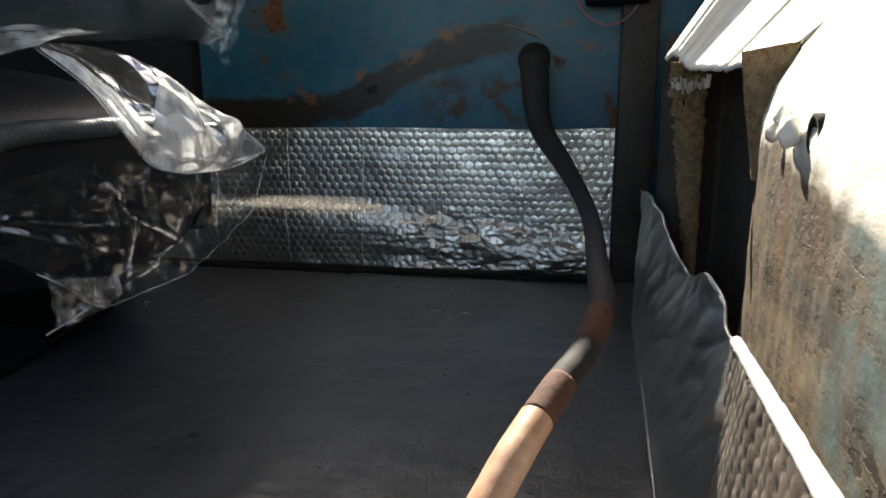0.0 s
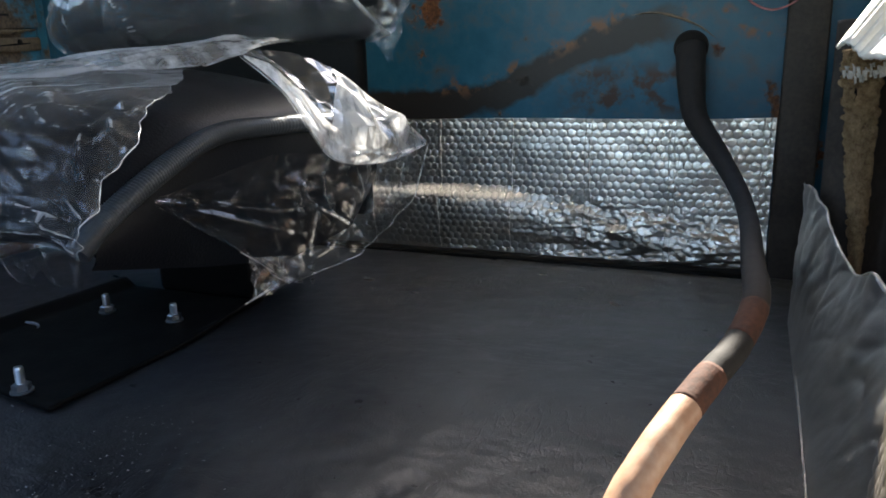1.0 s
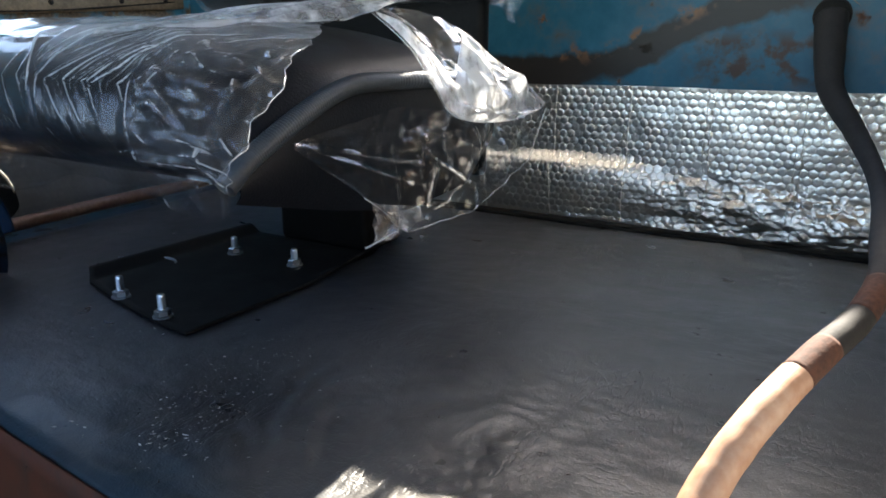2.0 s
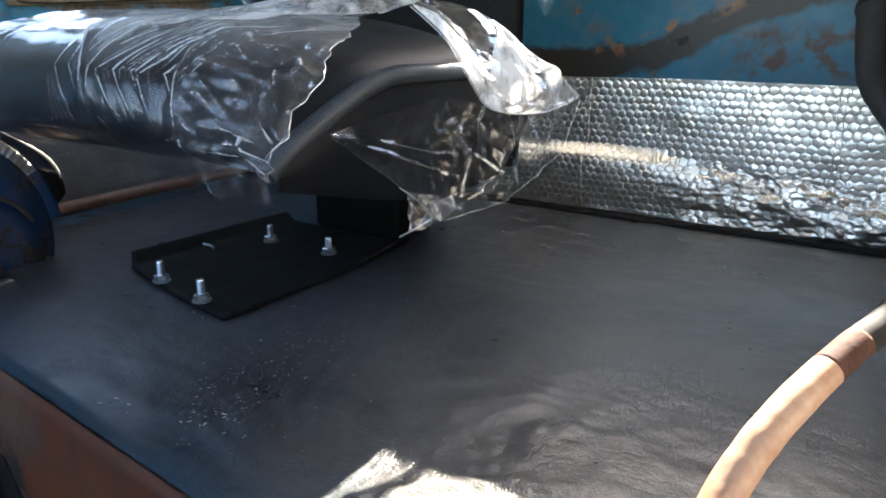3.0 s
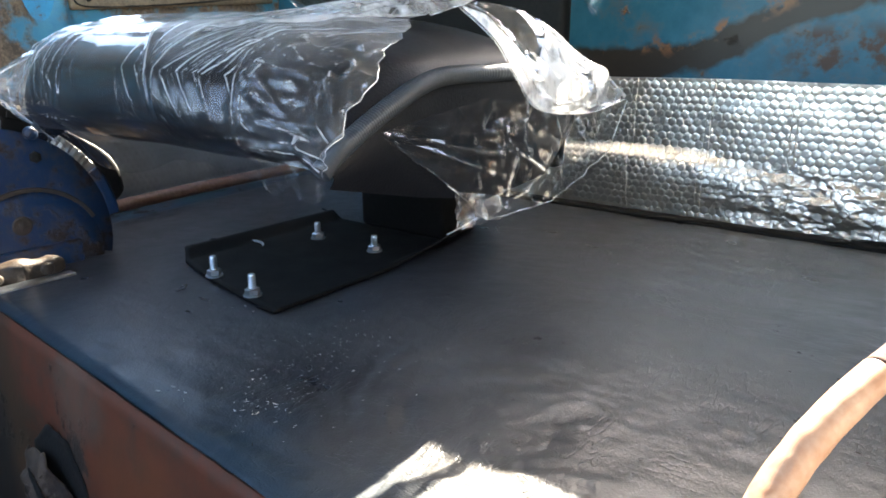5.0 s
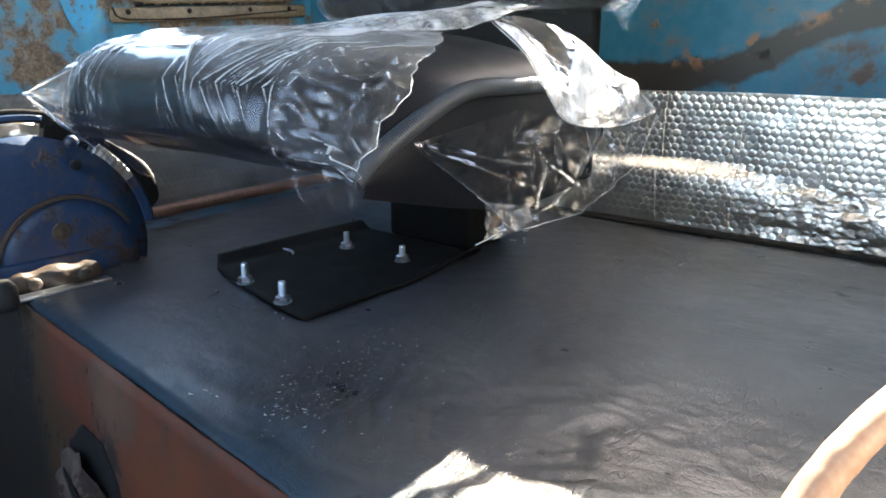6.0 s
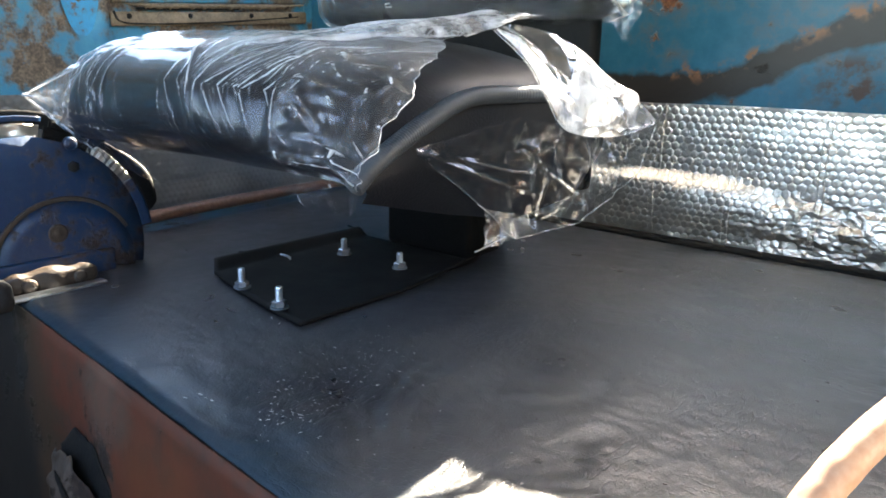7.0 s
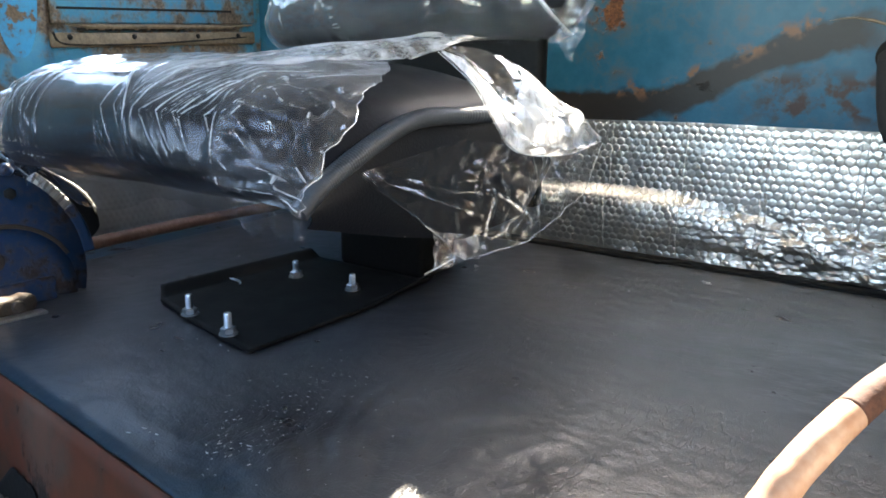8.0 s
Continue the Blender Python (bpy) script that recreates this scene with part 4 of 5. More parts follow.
# taut creases in the loose film, end to end in the seat's side plane
PULLS = [((0.250, 0.293), (0.428, 0.253), 0.003), ((0.250, 0.293), (0.411, 0.235), 0.005), ((0.250, 0.293), (0.390, 0.191), 0.005), ((0.347, 0.224), (0.402, 0.181), 0.004),
         ((0.426, 0.289), (0.451, 0.257), 0.008), ((0.451, 0.257), (0.512, 0.222), 0.008), ((0.426, 0.289), (0.513, 0.290), 0.005), ((0.512, 0.222), (0.500, 0.199), 0.006),
         ((0.430, 0.193), (0.512, 0.222), 0.006), ((0.347, 0.224), (0.430, 0.193), 0.006), ((0.451, 0.257), (0.430, 0.193), 0.005)]


def skirt_at(u, v):
    """Loose clear film below the side of the cushion, pulled into taut creases and crumpled towards its lowest point."""
    y = 0.250 + 0.440 * u
    head, hem_z = lerp([(0, 0.294), (0.35, 0.318), (0.6, 0.302), (1.0, 0.301)], u), lerp(SKIRT_HEM, u)
    z = head + (hem_z - head) * v
    loose = 0.25 + 0.75 * step(0.37, 0.42, y + 0.5 * max(0, 0.23 - z))
    q = (y + 0.3 * z, z - 0.3 * y)
    h = loose * (0.010 * facet(*q, 0.036, 31) + 0.0050 * facet(*q, 0.016, 33)) * (0.55 + 0.45 * step(1.0, 0.75, u))
    for a, b, tall in PULLS:
        d, t = near_line((y, z), a, b)
        h = max(h, h + tall * 0.55 * max(0.0, 1 - d / 0.0045) * (0.4 + 0.6 * math.sin(math.pi * (0.1 + 0.8 * t))))
    return Vector((-0.436 + 0.05 * u + h * min(1, 6 * v + 0.1), y, z))


skirt = part("film", grid(skirt_at, 210, 90), FILM_CLEAR, wrap, "slack clear film hanging beside the cushion", smooth=False)
low_hem = part("film_edge", tube([skirt_at(k / 30, 1.0) for k in range(6, 31)], 0.0005, 120, 5), FILM_FOLD, wrap)


def tuft_at(u, v):
    """A crumpled doubled triangle of film at the skirt's lowest point."""
    y, z = 0.335 + 0.085 * u, 0.226 - 0.044 * v - 0.018 * u * (1 - v)
    return Vector((-0.414 + 0.010 * facet(y, z, 0.022, 41) + 0.004 * facet(y, z, 0.009, 43), y + 0.02 * v * (0.5 - u), z))


tuft = part("film", grid(tuft_at, 60, 40), FILM_GLINT, wrap, smooth=False)
stick = part("seam", tube([(-0.436, 0.352, 0.172), (-0.432, 0.375, 0.177), (-0.428, 0.398, 0.183)], 0.0011, 10, 6), FILM_FOLD, wrap)
at_world(wrap, main, flap, hem2, skirt, tuft, low_hem, stick)

# ---- clear plastic wrap on the backrest ----
wrap_b = thing("plastic_wrap", -0.93, 0.9, 0.45, "clear plastic bag over the seat's backrest with a loose corner", "plastic wrap")


def back_wrap_at(u, v):
    p = back_at(u, 0.0 + v)
    c = Vector((-0.935, 0.91, p.z))
    d = (p - c)
    d.z = 0
    p += d.normalized() * (0.012 + 0.008 * fbm(p * 8) + 0.014 * facet(p.x * 0.8 + p.z * 0.5, p.z * 0.6 + p.y, 0.060, 51) + 0.006 * facet(p.x + p.z * 0.6, p.z - 0.5 * p.x + p.y, 0.024, 53)
                          + 0.010 * ridge(Vector((p.x * 9 + p.z * 7, p.z * 3, 1)), 14))
    p.z -= 0.010 * step(0.12, 0.0, v) * (0.6 + 1.2 * fbm((p.x * 14, 2, 5)))
    return p


bw = part("film", grid(back_wrap_at, 420, 150, closed_u=True), FILM_BACK, wrap_b)


def corner_at(u, v):
    """The empty corner of the bag, hanging as a flat pointed pouch."""
    w = lerp([(0, 0.030), (0.55, 0.033), (0.8, 0.024), (1.0, 0.002)], v)
    x = -0.540 + (2 * u - 1) * w
    z = 0.60 - 0.185 * v
    return Vector((x, 0.885 - 0.012 * math.sin(u * math.pi) * (1 - v) + 0.006 * fbm((x * 50, z * 40, 3)), z))


bc = part("film", grid(corner_at, 30, 50), FILM_CLEAR, wrap_b)
bc2 = part("film", grid(lambda u, v: corner_at(u, v) + Vector((0.002, 0.014 * math.sin(u * math.pi), 0)), 30, 50), FILM_CLEAR, wrap_b)
at_world(wrap_b, bw, bc, bc2)

# ---- hose ----
hose = thing("hose", -0.07, 0.41, 0.004, "rubber hose from rear wall to mat, black then tan", "hose")
HOSE = [(-0.092, 1.262, 0.430), (-0.086, 1.225, 0.375), (-0.072, 1.185, 0.308), (-0.026, 1.085, 0.251), (0.008, 0.96, 0.212), (0.024, 0.84, 0.188), (0.028, 0.64, 0.181),
        (0.030, 0.51, 0.175), (0.015, 0.443, 0.154), (-0.007, 0.39, 0.138), (-0.030, 0.336, 0.117), (-0.050, 0.290, 0.090), (-0.064, 0.25, 0.060), (-0.070, 0.21, 0.037), (-0.075, 0.16, 0.0225), (-0.070, 0.11, 0.0205), (-0.06, 0.06, 0.015), (-0.055, 0.02, -0.03), (-0.05, -0.01, -0.2)]
line = spline(HOSE, 340)


def hose_r(t):
    """Thick boot at the wall, a slim middle and a thicker tan foot."""
    return 0.0128 + 0.0145 * step(0.36, 0.0, t) + 0.0018 * step(0.62, 0.85, t)


def hose_piece(a, b, swell=1.0):
    return tube(line[a:b + 1], lambda t: swell * hose_r((a + t * (b - a)) / 240), b - a, 18, wave=0.03)


h1 = part("hose_wall", hose_piece(0, 176), RUBBER, hose, "black rubber length")
h2 = part("hose_wall", hose_piece(176, 340), HOSE_TAN, hose, "tan rubber length, sunlight put into its colour")
b1 = part("band", hose_piece(135, 149, 1.006), HOSE_RED, hose, "reddish rubber band")
b2 = part("band", hose_piece(166, 180, 1.006), HOSE_RED, hose, "reddish rubber band")
b3 = part("ring", tube([(-0.092, REAR + 0.008, 0.434), (-0.092, REAR - 0.004, 0.430)], 0.031, 4, 24), DARK_CAVITY, hose, "greasy dark grommet")
at_world(hose, h1, h2, b1, b2, b3)

# Thin tube standing for a bare scratch in the wall's paint.
bead = part("trim", tube([(-0.205, REAR + 0.011, 0.496), (-0.165, REAR + 0.010, 0.499), (-0.120, REAR + 0.010, 0.488), (-0.080, REAR + 0.010, 0.470), (-0.050, REAR + 0.011, 0.448)], lambda t: 0.0022 * math.sin(math.pi * t) + 0.0002, 40, 8, wave=0.3), TRIM)
tagged(bead, "thin raised line for a bare scratch on the rear wall", "trim", kind="structure")

# ---- right side: pillar, jamb, foil ----
JAMB_EDGE = [(-0.05, 0.172), (0.12, 0.173), (0.22, 0.175), (0.31, 0.176), (0.345, 0.178), (0.375, 0.187), (0.405, 0.202), (0.45, 0.236), (0.55, 0.32), (0.80, 0.56)]


def jamb_at(u, v):
    y, z = 0.60 - 0.52 * u, -0.05 + 0.85 * v
    lean = lerp(JAMB_EDGE, z) - 0.004
    x = lean - 0.050 * u + 0.004 * math.exp(-(u / 0.06) ** 2) + 0.003 * fbm((y * 6, z * 6, 0)) + 0.0012 * fbm((y * 30, z * 30, 4))
    return Vector((x, y, z))


jamb = part("door_jamb", grid(jamb_at, 90, 130, 0.006), JAMB_PAINT)


def flange_at(u, v):
    left, right = lerp([(0, 0.160), (0.35, 0.167), (1, 0.182)], v), lerp([(0, 0.206), (0.35, 0.191), (0.6, 0.184), (1, 0.184)], v)
    x, z = left + (right - left) * u, 0.410 - 0.128 * v
    return Vector((x, 0.632 - 0.03 * u + 0.003 * fbm((x * 60, z * 60, 1)), z + 0.006 * u * (1 - v)))


part("flange", grid(flange_at, 20, 50, 0.003), RUST_BARE, jamb, "brown rusted return flange")
tagged(jamb, "faded cream painted door jamb with brown rust, sunlit", "door jamb")


def blob(cx, cy, cz, r, seed):
    bm = bmesh.new()
    bmesh.ops.create_icosphere(bm, subdivisions=3, radius=r)
    for v in bm.verts:
        v.co = Vector((v.co.x * 0.7, v.co.y * 1.2, v.co.z)) * (1 + 0.35 * noise.noise(v.co * 120 + Vector((seed, 0, 0)))) + Vector((cx, cy, cz))
    return bm


weld = thing("jamb_bolt", 0.158, 0.42, 0.35, "pale painted lumpy bolt heads beside a near-black plug for the shade of a bolt hole", "bolt")
w1 = part("bolt_head", blob(0.151, 0.446, 0.341, 0.0085, 1), JAMB_PAINT, weld)
w2 = part("bolt_head", blob(0.144, 0.378, 0.345, 0.0105, 5), JAMB_PAINT, weld)
w3 = part("bolt_head", blob(0.146, 0.410, 0.355, 0.0075, 9), JAMB_PAINT, weld)
HOLE_TURN = Matrix.Translation((0.1550, 0.343, 0.345)) @ Euler((0, radians(-90), 0)).to_matrix().to_4x4()
# Near-black cup and lump paint the shade of two bolt holes.
w4 = part("hole", lathe([(0.0135, 0.0), (0.0135, 0.006), (0.0105, 0.0065), (0.0095, 0.0045), (0.0095, 0.0035)], 20, None, HOLE_TURN), DARK_CAVITY, weld, "near-black plug for the shade of a bolt hole")
w5 = part("hole", blob(0.155, 0.436, 0.354, 0.0065, 3), DARK_CAVITY, weld, "near-black plug for the shade of a bolt hole")
at_world(weld, w1, w2, w3, w4, w5)


def head_at(u, v):
    """The flared upper face between pillar and jamb, sloping up into the light; its lower edge is scalloped and ragged."""
    foot = lerp([(0, 0.408), (0.08, 0.414), (0.22, 0.395), (0.55, 0.392), (0.85, 0.403), (1.0, 0.410)], u) + 0.003 * noise.noise(Vector((u * 40, 1, 2)))
    a = Vector((0.105 + 0.100 * u, 0.80 - 0.18 * u, foot))
    return a + Vector((0.12 + 0.10 * u, 0.15, 0.17)) * v * 1.5


head = part("pillar_head", grid(head_at, 90, 40, 0.004), JAMB_PAINT)
tagged(head, "faded cream steel pillar head in bright sun", "pillar")


def ridge_at(u, v):
    w = (0.021 * (1 - v) ** 0.8 + 0.002) * (1 + 0.25 * noise.noise(Vector((v * 40, u * 3, 1))))
    x = lerp([(0, 0.144), (1, 0.166)], v) + (u - 0.5) * 2 * w
    flute = abs(noise.noise(Vector((x * 210, v * 5, 5)))) + 0.6 * abs(noise.noise(Vector((x * 420, v * 60, 8))))
    return Vector((x, 0.905 - 0.012 * math.sin(u * math.pi) + 0.003 * fbm((x * 40, v * 30, 2)) - 0.007 * flute, 0.41 - 0.31 * v))


rusty = part("rust_ridge", grid(ridge_at, 48, 220, 0.004), RUST_BARE)
lump = random.Random(3)


def flake_at(cx, cz, w, h, k):
    """A curled upright flake of paint."""
    return grid(lambda u, v: Vector((cx + (u - 0.5) * w * (1 - 0.6 * v), 0.886 - 0.006 * v * v + 0.003 * noise.noise(Vector((u * 3, v * 3, k))), cz - h * v + 0.002 * noise.noise(Vector((u * 9, k, 1))))), 4, 6, 0.001)


for k in range(18):
    part("flake", flake_at(0.124 + 0.046 * (k / 17), 0.388 + lump.uniform(-0.008, 0.006), lump.uniform(0.0015, 0.008), lump.uniform(0.004, 0.018), k), WHITE_PAINT, rusty, "flaking white paint")
# Dark sheet painted as the shade of a notch below the flakes.
part("hollow", grid(lambda u, v: Vector((0.146 + (u - 0.5) * 0.028 * (1 - v) + 0.003 * v, 0.8895, 0.366 - 0.048 * v + 0.003 * noise.noise(Vector((u * 8, v * 8, 1))))), 12, 16, 0.002), DARK_CAVITY, rusty, "dark sheet for the shade under the flakes")
tagged(rusty, "ragged tapering ridge of bare brown rust on the pillar", "pillar")


def pillar_at(u, v):
    x, z = 0.125 + 0.15 * u, -0.02 + 0.47 * v
    y = 0.96 - 0.02 * math.sin(u * 9) + 0.003 * fbm((x * 8, z * 8, 0))
    return Vector((x, y, z))


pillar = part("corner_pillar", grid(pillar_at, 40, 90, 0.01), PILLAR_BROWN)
tagged(pillar, "rusty steel corner pillar of the cab, shade put into its brown", "pillar")


def sill_foil(u, v):
    """Smooth foil that leans outward from the mat's edge."""
    y = 0.97 - 0.62 * u
    foot = 0.094 - 0.010 * u
    z = lerp([(0, 0.222), (0.08, 0.212), (0.14, 0.209), (0.28, 0.168), (0.40, 0.150), (0.50, 0.166), (0.58, 0.154), (0.66, 0.132), (1.0, 0.12)], u) * v
    return Vector((foot + 0.105 * v * min(u, 0.62) + 0.004 * v + (0.006 * fbm((y * 10, z * 12, 1)) + 0.005 * ridge(Vector((y * 16 + z * 9, z * 14, 2)), 6) + 0.0015 * ridge(Vector((y * 44, z * 30 + y * 9, 7)), 6)) * v, y, z + 0.004 + 0.006 * v * fbm((y * 22, 3, 1))))


sf = part("insulation_foil", grid(sill_foil, 120, 50, 0.001), FOIL_GREY)
part("folded_edge", tube([sill_foil(0.03 + 0.94 * k / 20, 1.0) for k in range(21)], 0.0018, 120, 8, wave=0.5), FOIL, sf, "bright folded upper edge")
part("torn_edge", tube([(0.0965 - 0.030 * max(0, 0.9 - y), y, 0.0095 + 0.003 * noise.noise(Vector((y * 40, 1, 1)))) for y in [0.93 - 0.03 * k for k in range(18)]], lambda t: 0.0011 + 0.0016 * max(0, noise.noise(Vector((t * 60, 2, 2)))), 160, 6), FOIL, sf, "glinting torn lower edge")
tagged(sf, "dull grey insulation foil standing along the mat's edge", "insulation")


SILL_TOP = ((0.128, 0.410, 0.180), (0.092, 0.060, 0.236))
SILL_FOOT = ((0.100, 0.335, 0.005), (0.082, 0.050, 0.005))


def sill_bubble(u, v):
    a, c = (Vector(p[0]).lerp(Vector(p[1]), u) for p in (SILL_FOOT, SILL_TOP))
    p = a.lerp(c, v)
    h = 0.0020 * bubble(p.y, p.z, 0.0165, 0.0081)
    return p + Vector((-h + 0.004 * fbm((p.y * 12, p.z * 8, 2)) * v, 0, 0))


sb = thing("insulation_foil", 0.14, 0.3, 0.004, "silver bubble insulation foil with a bright folded edge", "insulation")
sb1 = part("sheet", grid(sill_bubble, 150, 90), FOIL, sb)
sb2 = part("folded_edge", tube([Vector(SILL_TOP[0]).lerp(Vector(SILL_TOP[1]), k / 5) + Vector((0.002, 0, 0.002)) for k in range(6)], 0.0048, 60, 10, wave=0.14), FILM_EDGE, sb, "white folded edge in the sun")
at_world(sb, sb1, sb2)


# Block put in for the shade of the gap beside the foil.
gap = part("gap_shade", block(0.068, 0.135, 1.235, 1.272, 0.0, 0.75, 0.004), PILLAR_BROWN)
tagged(gap, "dark brown block standing for the shaded gap beside the foil", "strip")

# ---- quadrant bracket at the platform's far end ----
QC = Vector((-1.20, 0.20, 0.05))
quad = thing("quadrant_bracket", QC.x, QC.y, 0.0, "dark blue painted steel quadrant with a curved slot", "bracket")


def sector(r0, r1, a0, a1, thick, n=48, x=0.0, c=(0.17, 0.06)):
    """A flat ring sector that stands across x; r1 may be a function of the angle."""
    def at(u, v):
        a = a0 + (a1 - a0) * u
        r = r0 + ((r1(a) if callable(r1) else r1) - r0) * v
        return Vector((QC.x + x, c[0] + r * math.cos(radians(a)), c[1] + r * math.sin(radians(a))))
    return grid(at, n, 4, thick)


def swell(a):
    """The quadrant's outer edge, bulging into a rounded nose at its rear end."""
    return 0.220 + 0.018 * math.exp(-((a - 27) / 16) ** 2) - 0.050 * step(16, 6, a)


HUB = (0.225, 0.030)
# Bracket moved back for sun on the lug, scaled to the camera's view.
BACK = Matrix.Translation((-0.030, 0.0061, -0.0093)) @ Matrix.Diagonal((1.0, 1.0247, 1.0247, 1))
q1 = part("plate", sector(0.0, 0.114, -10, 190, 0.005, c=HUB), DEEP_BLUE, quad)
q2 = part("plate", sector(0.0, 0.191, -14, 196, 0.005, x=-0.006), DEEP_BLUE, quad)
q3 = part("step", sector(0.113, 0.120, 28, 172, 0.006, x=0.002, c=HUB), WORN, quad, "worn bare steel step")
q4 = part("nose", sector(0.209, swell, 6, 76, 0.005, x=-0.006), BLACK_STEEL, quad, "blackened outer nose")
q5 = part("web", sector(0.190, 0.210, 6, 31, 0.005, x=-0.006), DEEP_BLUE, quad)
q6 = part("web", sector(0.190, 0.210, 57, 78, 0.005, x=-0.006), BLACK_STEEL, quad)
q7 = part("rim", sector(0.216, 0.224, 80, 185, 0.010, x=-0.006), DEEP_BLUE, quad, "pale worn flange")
# Black sheet painted as the shade between rim and nose.
q12 = part("backing", sector(0.204, 0.232, 70, 190, 0.004, x=-0.020), DARK_CAVITY, quad, "black sheet for the shaded gap behind the rim")
q13 = part("pale_edge", tube([(QC.x - 0.004, 0.17 + swell(a) * math.cos(radians(a)), 0.06 + swell(a) * math.sin(radians(a))) for a in range(18, 47, 4)], lambda t: 0.0022 * math.sin(math.pi * t) + 0.0002, 40, 6, wave=0.4), WHITE_PAINT, quad, "pale line along the outer edge")


def slot_strip(a0, a1, n):
    def at(u, v):
        a = radians(a0 + (a1 - a0) * u)
        r = 0.189 + 0.022 * v
        lump = 0.005 * math.sin(u * n * math.pi) ** 2 + 0.002 * noise.noise(Vector((u * 30, v * 3, 2)))
        return Vector((QC.x - 0.014 + lump, 0.17 + r * math.cos(a), 0.06 + r * math.sin(a)))
    return grid(at, 90, 6, 0.001)


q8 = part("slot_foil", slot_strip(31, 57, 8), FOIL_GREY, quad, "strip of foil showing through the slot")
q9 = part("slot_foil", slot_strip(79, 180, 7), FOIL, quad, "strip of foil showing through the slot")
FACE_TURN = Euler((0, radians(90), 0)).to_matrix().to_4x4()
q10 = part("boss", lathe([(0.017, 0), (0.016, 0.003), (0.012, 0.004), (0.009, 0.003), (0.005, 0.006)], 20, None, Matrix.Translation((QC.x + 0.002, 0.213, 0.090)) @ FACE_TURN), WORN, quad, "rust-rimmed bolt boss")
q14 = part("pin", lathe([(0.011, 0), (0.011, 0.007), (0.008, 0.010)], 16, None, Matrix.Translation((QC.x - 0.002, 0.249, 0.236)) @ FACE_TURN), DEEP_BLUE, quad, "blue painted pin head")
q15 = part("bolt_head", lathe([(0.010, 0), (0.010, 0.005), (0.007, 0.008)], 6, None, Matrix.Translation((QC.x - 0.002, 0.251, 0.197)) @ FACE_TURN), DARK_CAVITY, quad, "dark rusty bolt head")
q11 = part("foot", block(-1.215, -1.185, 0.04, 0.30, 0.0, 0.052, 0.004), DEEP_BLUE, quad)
for ob in (q1, q2, q3, q4, q5, q6, q7, q8, q9, q10, q11, q12, q13, q14, q15):      # the whole bracket is set back from the lug and enlarged to keep its camera view
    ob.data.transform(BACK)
at_world(quad, q1, q2, q3, q4, q5, q6, q7, q8, q9, q10, q11, q12, q13, q14, q15)

lug = thing("hinge_lug", -1.17, 0.20, 0.004, "rusty steel hinge lug with two bolts on the platform", "hinge")
def lug_at(u, v):
    """A stubby rounded casting, hollowed towards its two bolts."""
    a, t = 2 * math.pi * u, v
    y = 0.118 + 0.140 * t
    fat = min(1.0, 5 * t + 0.25, 5 * (1 - t) + 0.25) ** 0.6 * (0.86 + 0.14 * math.cos(t * 4 * math.pi)) * (1 + 0.08 * noise.noise(Vector((t * 9, math.cos(a) * 2, math.sin(a) * 2))))
    return Vector((-1.182 + 0.018 * fat * math.cos(a) + 0.01 * (t - 0.5), y, 0.020 + 0.022 * fat * math.copysign(abs(math.sin(a)) ** 0.45, math.sin(a))))


l1 = part("lug", grid(lug_at, 32, 40, closed_u=True), WORN, lug)
LUG_TURN = Matrix.Translation((-1.166, 0, 0.019)) @ Euler((0, radians(90), 0)).to_matrix().to_4x4()
for ly in (0.150, 0.228):
    l2 = part("bolt_head", lathe([(0.011, -0.006), (0.011, 0.003), (0.008, 0.005)], 16, None, Matrix.Translation((0, ly, 0)) @ LUG_TURN), WORN, lug, "rust-brown bolt head")
    at_world(lug, l2)
# Zinc-bright strip stands in for a streak of sun beside the lug.
l3 = part("strip", block(-1.163, -1.140, 0.112, 0.262, 0.002, 0.010, 0.003), ZINC, lug, "pale strip added for the sunlit streak on the mat")
at_world(lug, l1, l3)
knob = part("rubber_buffer", lathe([(0.017, 0.0), (0.020, 0.012), (0.018, 0.036), (0.010, 0.046)], 20, None, Matrix.Translation((-1.135, 0.095, 0.0))), RUBBER)
tagged(knob, "black rubber buffer at the platform's front edge", "buffer")

# ---- left wall: pressed door panel and window trim ----
door = thing("cab_door", -1.80, 0.9, 0.0, "blue cab door with flaking paint and brown rust", "door")


def panel_at(u, v):
    y, z = -0.2 + 1.44 * u, 0.0 + 0.66 * v
    lip = step(0.63, 0.60, y)
    oval = step(1.0, 0.75, math.hypot((y - 0.548) / 0.066, (z - 0.60) / 0.20))
    x = -1.795 + 0.020 * lip * step(0.02, 0.06, y - 0.0) - 0.016 * oval + 0.002 * fbm((y * 5, z * 5, 4))
    return Vector((x, y, z))


d1 = part("pressed_panel", grid(panel_at, 160, 90, 0.003), DOOR_RUST, door)
def recess_at(u, v):
    a, r = 2 * math.pi * u, v
    return Vector((-1.785 + 0.006 * r, 0.548 + 0.052 * r * math.cos(a), 0.60 + 0.18 * r * math.sin(a)))


d0 = part("recess", grid(recess_at, 40, 8, closed_u=True), RECESS_BLUE, door, "bright blue paint left in a pressed recess")
at_world(door, d0)
RISE = Matrix(((1, 0, 0, 0), (0, 1, 0, 0), (0, 0.062, 1, -0.062 * 0.632), (0, 0, 0, 1)))     # shear that makes the trim look level from the camera


def lip_at(u, v):
    """A strip of perished sheet edge: ragged along its lower side."""
    y = 0.655 + 0.56 * u
    ragged = 0.006 * abs(fbm((y * 26, 4, 1))) + 0.004 * (noise.noise(Vector((y * 60, 2, 2))) > 0.25)
    return Vector((-1.772 + 0.006 * math.sin(v * math.pi), y, 0.506 - (0.012 + ragged) * v * (0.3 + 0.7 * min(1, 8 * u, 5 * (1 - u)))))


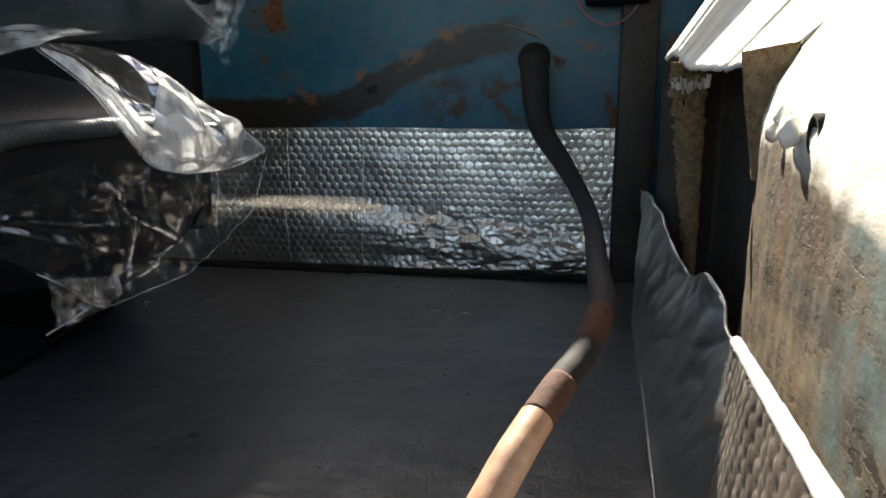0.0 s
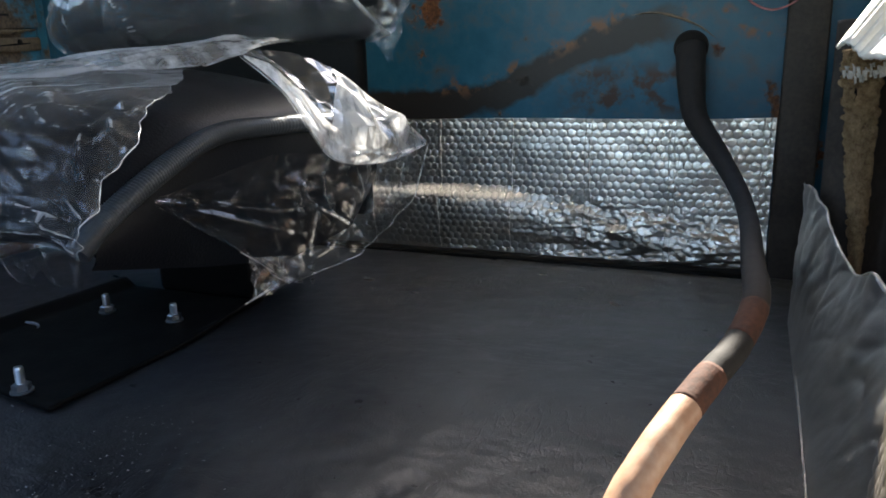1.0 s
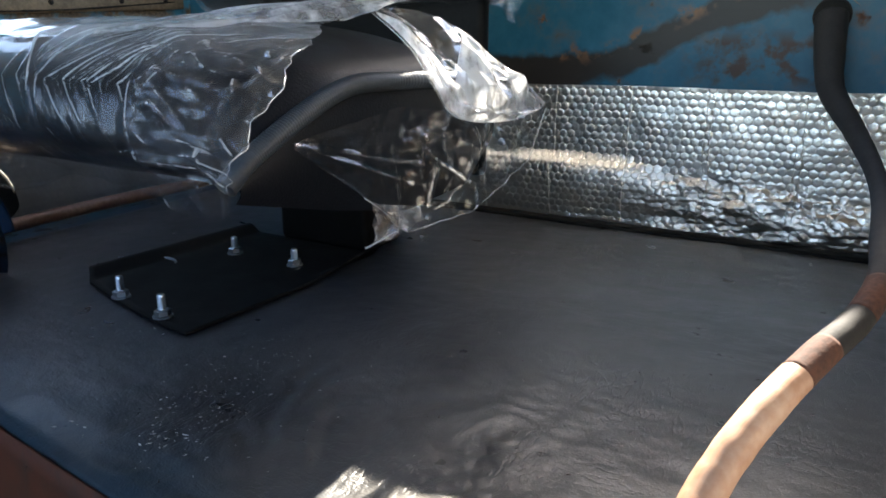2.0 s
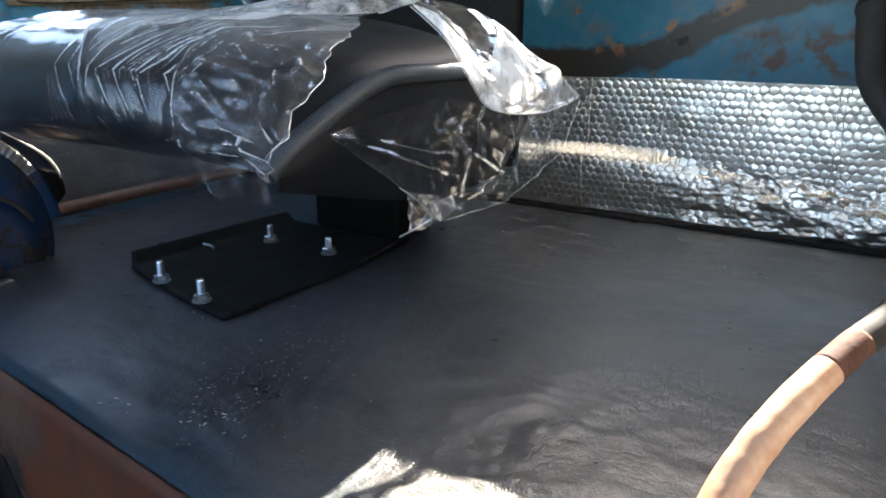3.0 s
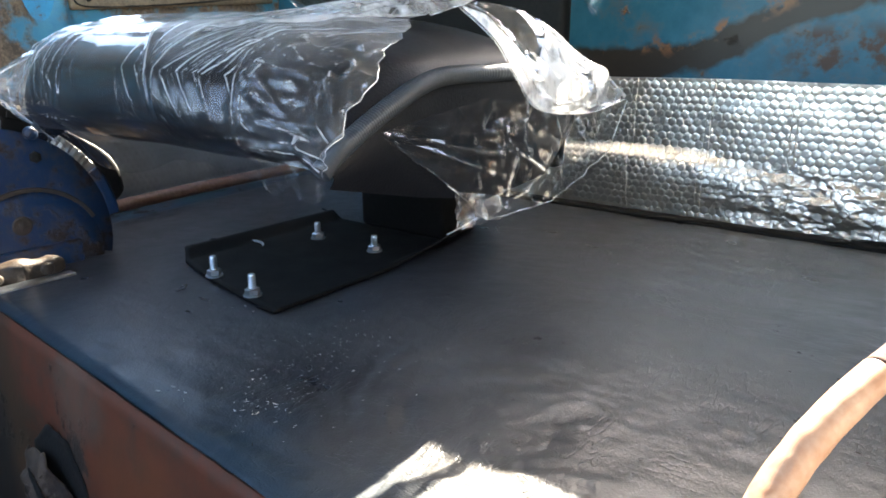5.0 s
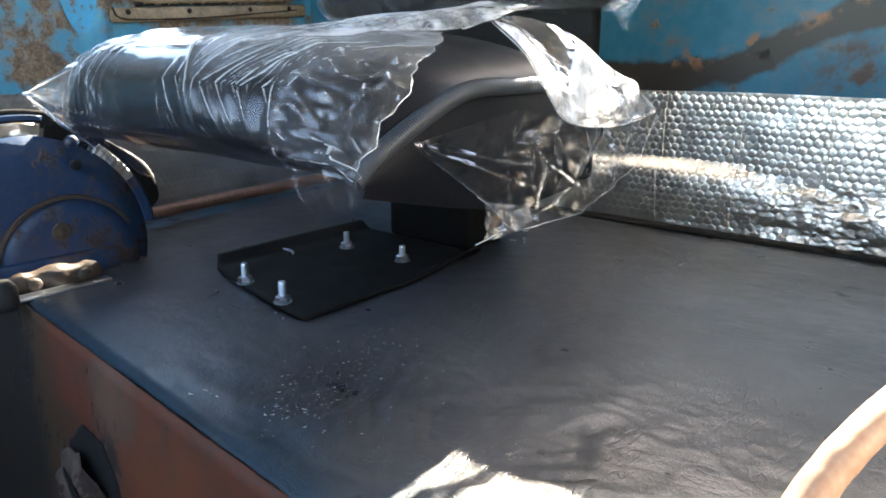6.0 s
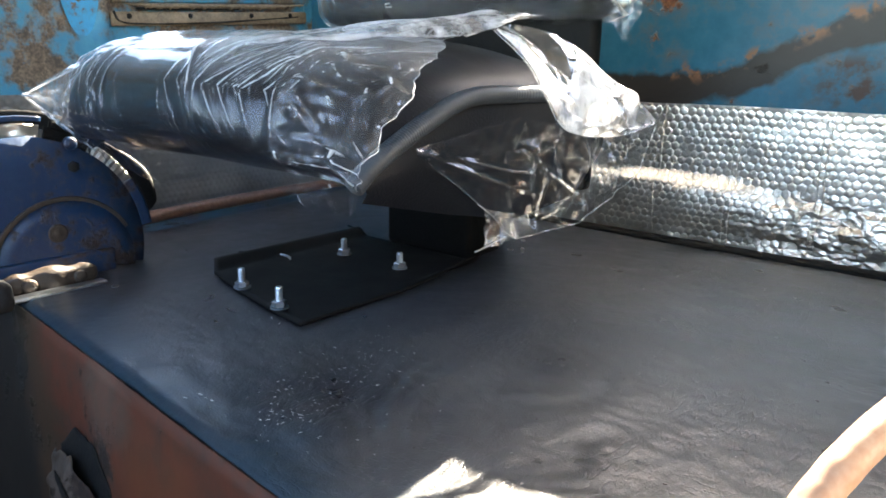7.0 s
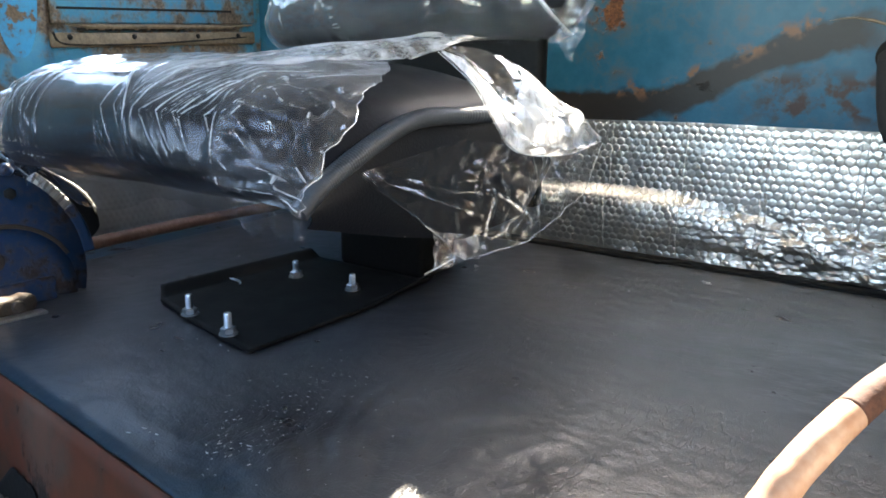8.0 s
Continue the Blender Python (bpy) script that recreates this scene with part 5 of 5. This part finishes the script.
d2 = part("window_trim", block(-1.798, -1.776, 0.620, 1.235, 0.450, 0.485, 0.006), TRIM, door, "brown primed steel trim strip")
d3 = part("window_trim", grid(lip_at, 160, 6, 0.003), TRIM, door, "ragged rusty lip")
# Dark block painted as the shade below the lip.
d6 = part("gap", block(-1.790, -1.7735, 0.690, 0.990, 0.489, 0.496, 0.002), DARK_CAVITY, door, "dark block for the shade under the lip")
d4 = part("seam", block(-1.798, -1.7745, 0.640, 1.150, 0.5395, 0.5455, 0.002), DARK_CAVITY, door, "dark gap of a seam")
d5 = part("window_panel", block(-1.798, -1.777, 0.628, 1.235, 0.507, 0.62, 0.004), DOOR_RUST, door)
d7 = part("crack", tube([(-1.7755, 0.625, 0.486), (-1.7745, 0.64, 0.462), (-1.7745, 0.70, 0.455), (-1.7745, 0.90, 0.456), (-1.7755, 1.20, 0.470)], 0.0022, 60, 6, wave=0.5), DARK_CAVITY, door, "dark open joint")
for ob in (d2, d3, d4, d5, d6, d7):
    ob.data.transform(RISE)
at_world(door, d1, d2, d3, d4, d5, d6, d7)
for y in (0.665, 0.835, 1.03, 1.17):
    z = 0.474 + 0.062 * (y - 0.632)
    part("screw", lathe([(0.007, 0), (0.006, 0.003), (0.002, 0.004)], 12, None, Matrix.Translation((-1.776, y, z)) @ FACE_TURN), DARK_CAVITY, d2)

# ---- wire, box and pale chips ----
wire = part("wire", tube([(-0.015, 1.235, 0.56), (-0.010, 1.235, 0.527), (0.010, 1.232, 0.502), (0.043, 1.23, 0.489), (0.078, 1.232, 0.502), (0.10, 1.235, 0.535), (0.11, 1.237, 0.57)], 0.0018, 50, 8), WIRE_PINK)
tagged(wire, "thin pink electric wire looping off the rear wall", "wire")
box = part("switch_box", block(0.0, 0.115, 1.20, 1.27, 0.525, 0.60, 0.008), BLACK_STEEL)
tagged(box, "black plastic switch box on the rear wall", "box")

rng = random.Random(4)


def chips(count, cx, cy, sx, sy, size, material, name, label):
    bm = bmesh.new()
    for _ in range(count):
        x, y = rng.gauss(cx, sx), rng.gauss(cy, sy)
        if y < edge_y(x) + 0.012 or x > 0.08 or y > 1.15 or x < -1.2:
            continue
        r = size * rng.uniform(0.4, 1.0) ** 2
        a, st = rng.uniform(0, 6.28), rng.uniform(1.5, 5.5)
        z = mat_z(x, y) + 0.0003
        top = [Vector((x + r * st * math.cos(t) * math.cos(a) - r * math.sin(t) * math.sin(a), y + r * st * math.cos(t) * math.sin(a) + r * math.sin(t) * math.cos(a), z + rng.uniform(0, r))) for t in (0, 1.4, 2.9, 4.4)]
        vs = [bm.verts.new(p) for p in top] + [bm.verts.new(p - Vector((0, 0, 0.3 * r + 0.0008))) for p in top]
        bm.faces.new(vs[:4])
        for k in range(4):
            bm.faces.new((vs[k], vs[(k + 1) % 4], vs[4 + (k + 1) % 4], vs[4 + k]))
    return tagged(part(name, bm, material, smooth=False), label, "debris", kind="stuff")


for cx, cy, sx, sy, n in ((-0.61, 0.35, 0.03, 0.03, 60), (-0.58, 0.27, 0.03, 0.035, 80), (-0.55, 0.19, 0.03, 0.03, 60), (-0.50, 0.25, 0.08, 0.08, 60)):
    chips(n, cx, cy, sx, sy, 0.00042, RAW_CHIP, "paint_chips", "pale paint dust scattered on the mat")
chips(16, -0.545, 0.165, 0.018, 0.014, 0.0010, RAW_CHIP, "paint_flakes", "larger white paint slivers on the mat")
chips(5, -0.645, 0.135, 0.012, 0.012, 0.0010, RAW_CHIP, "paint_flakes", "larger white paint slivers on the mat")
chips(4, -0.80, 0.335, 0.05, 0.006, 0.0012, RAW_CHIP, "paint_flakes", "larger white paint slivers on the mat")
chips(150, -0.25, 0.50, 0.24, 0.22, 0.0008, DARK_CHIP, "grit", "dark grit scattered on the mat")
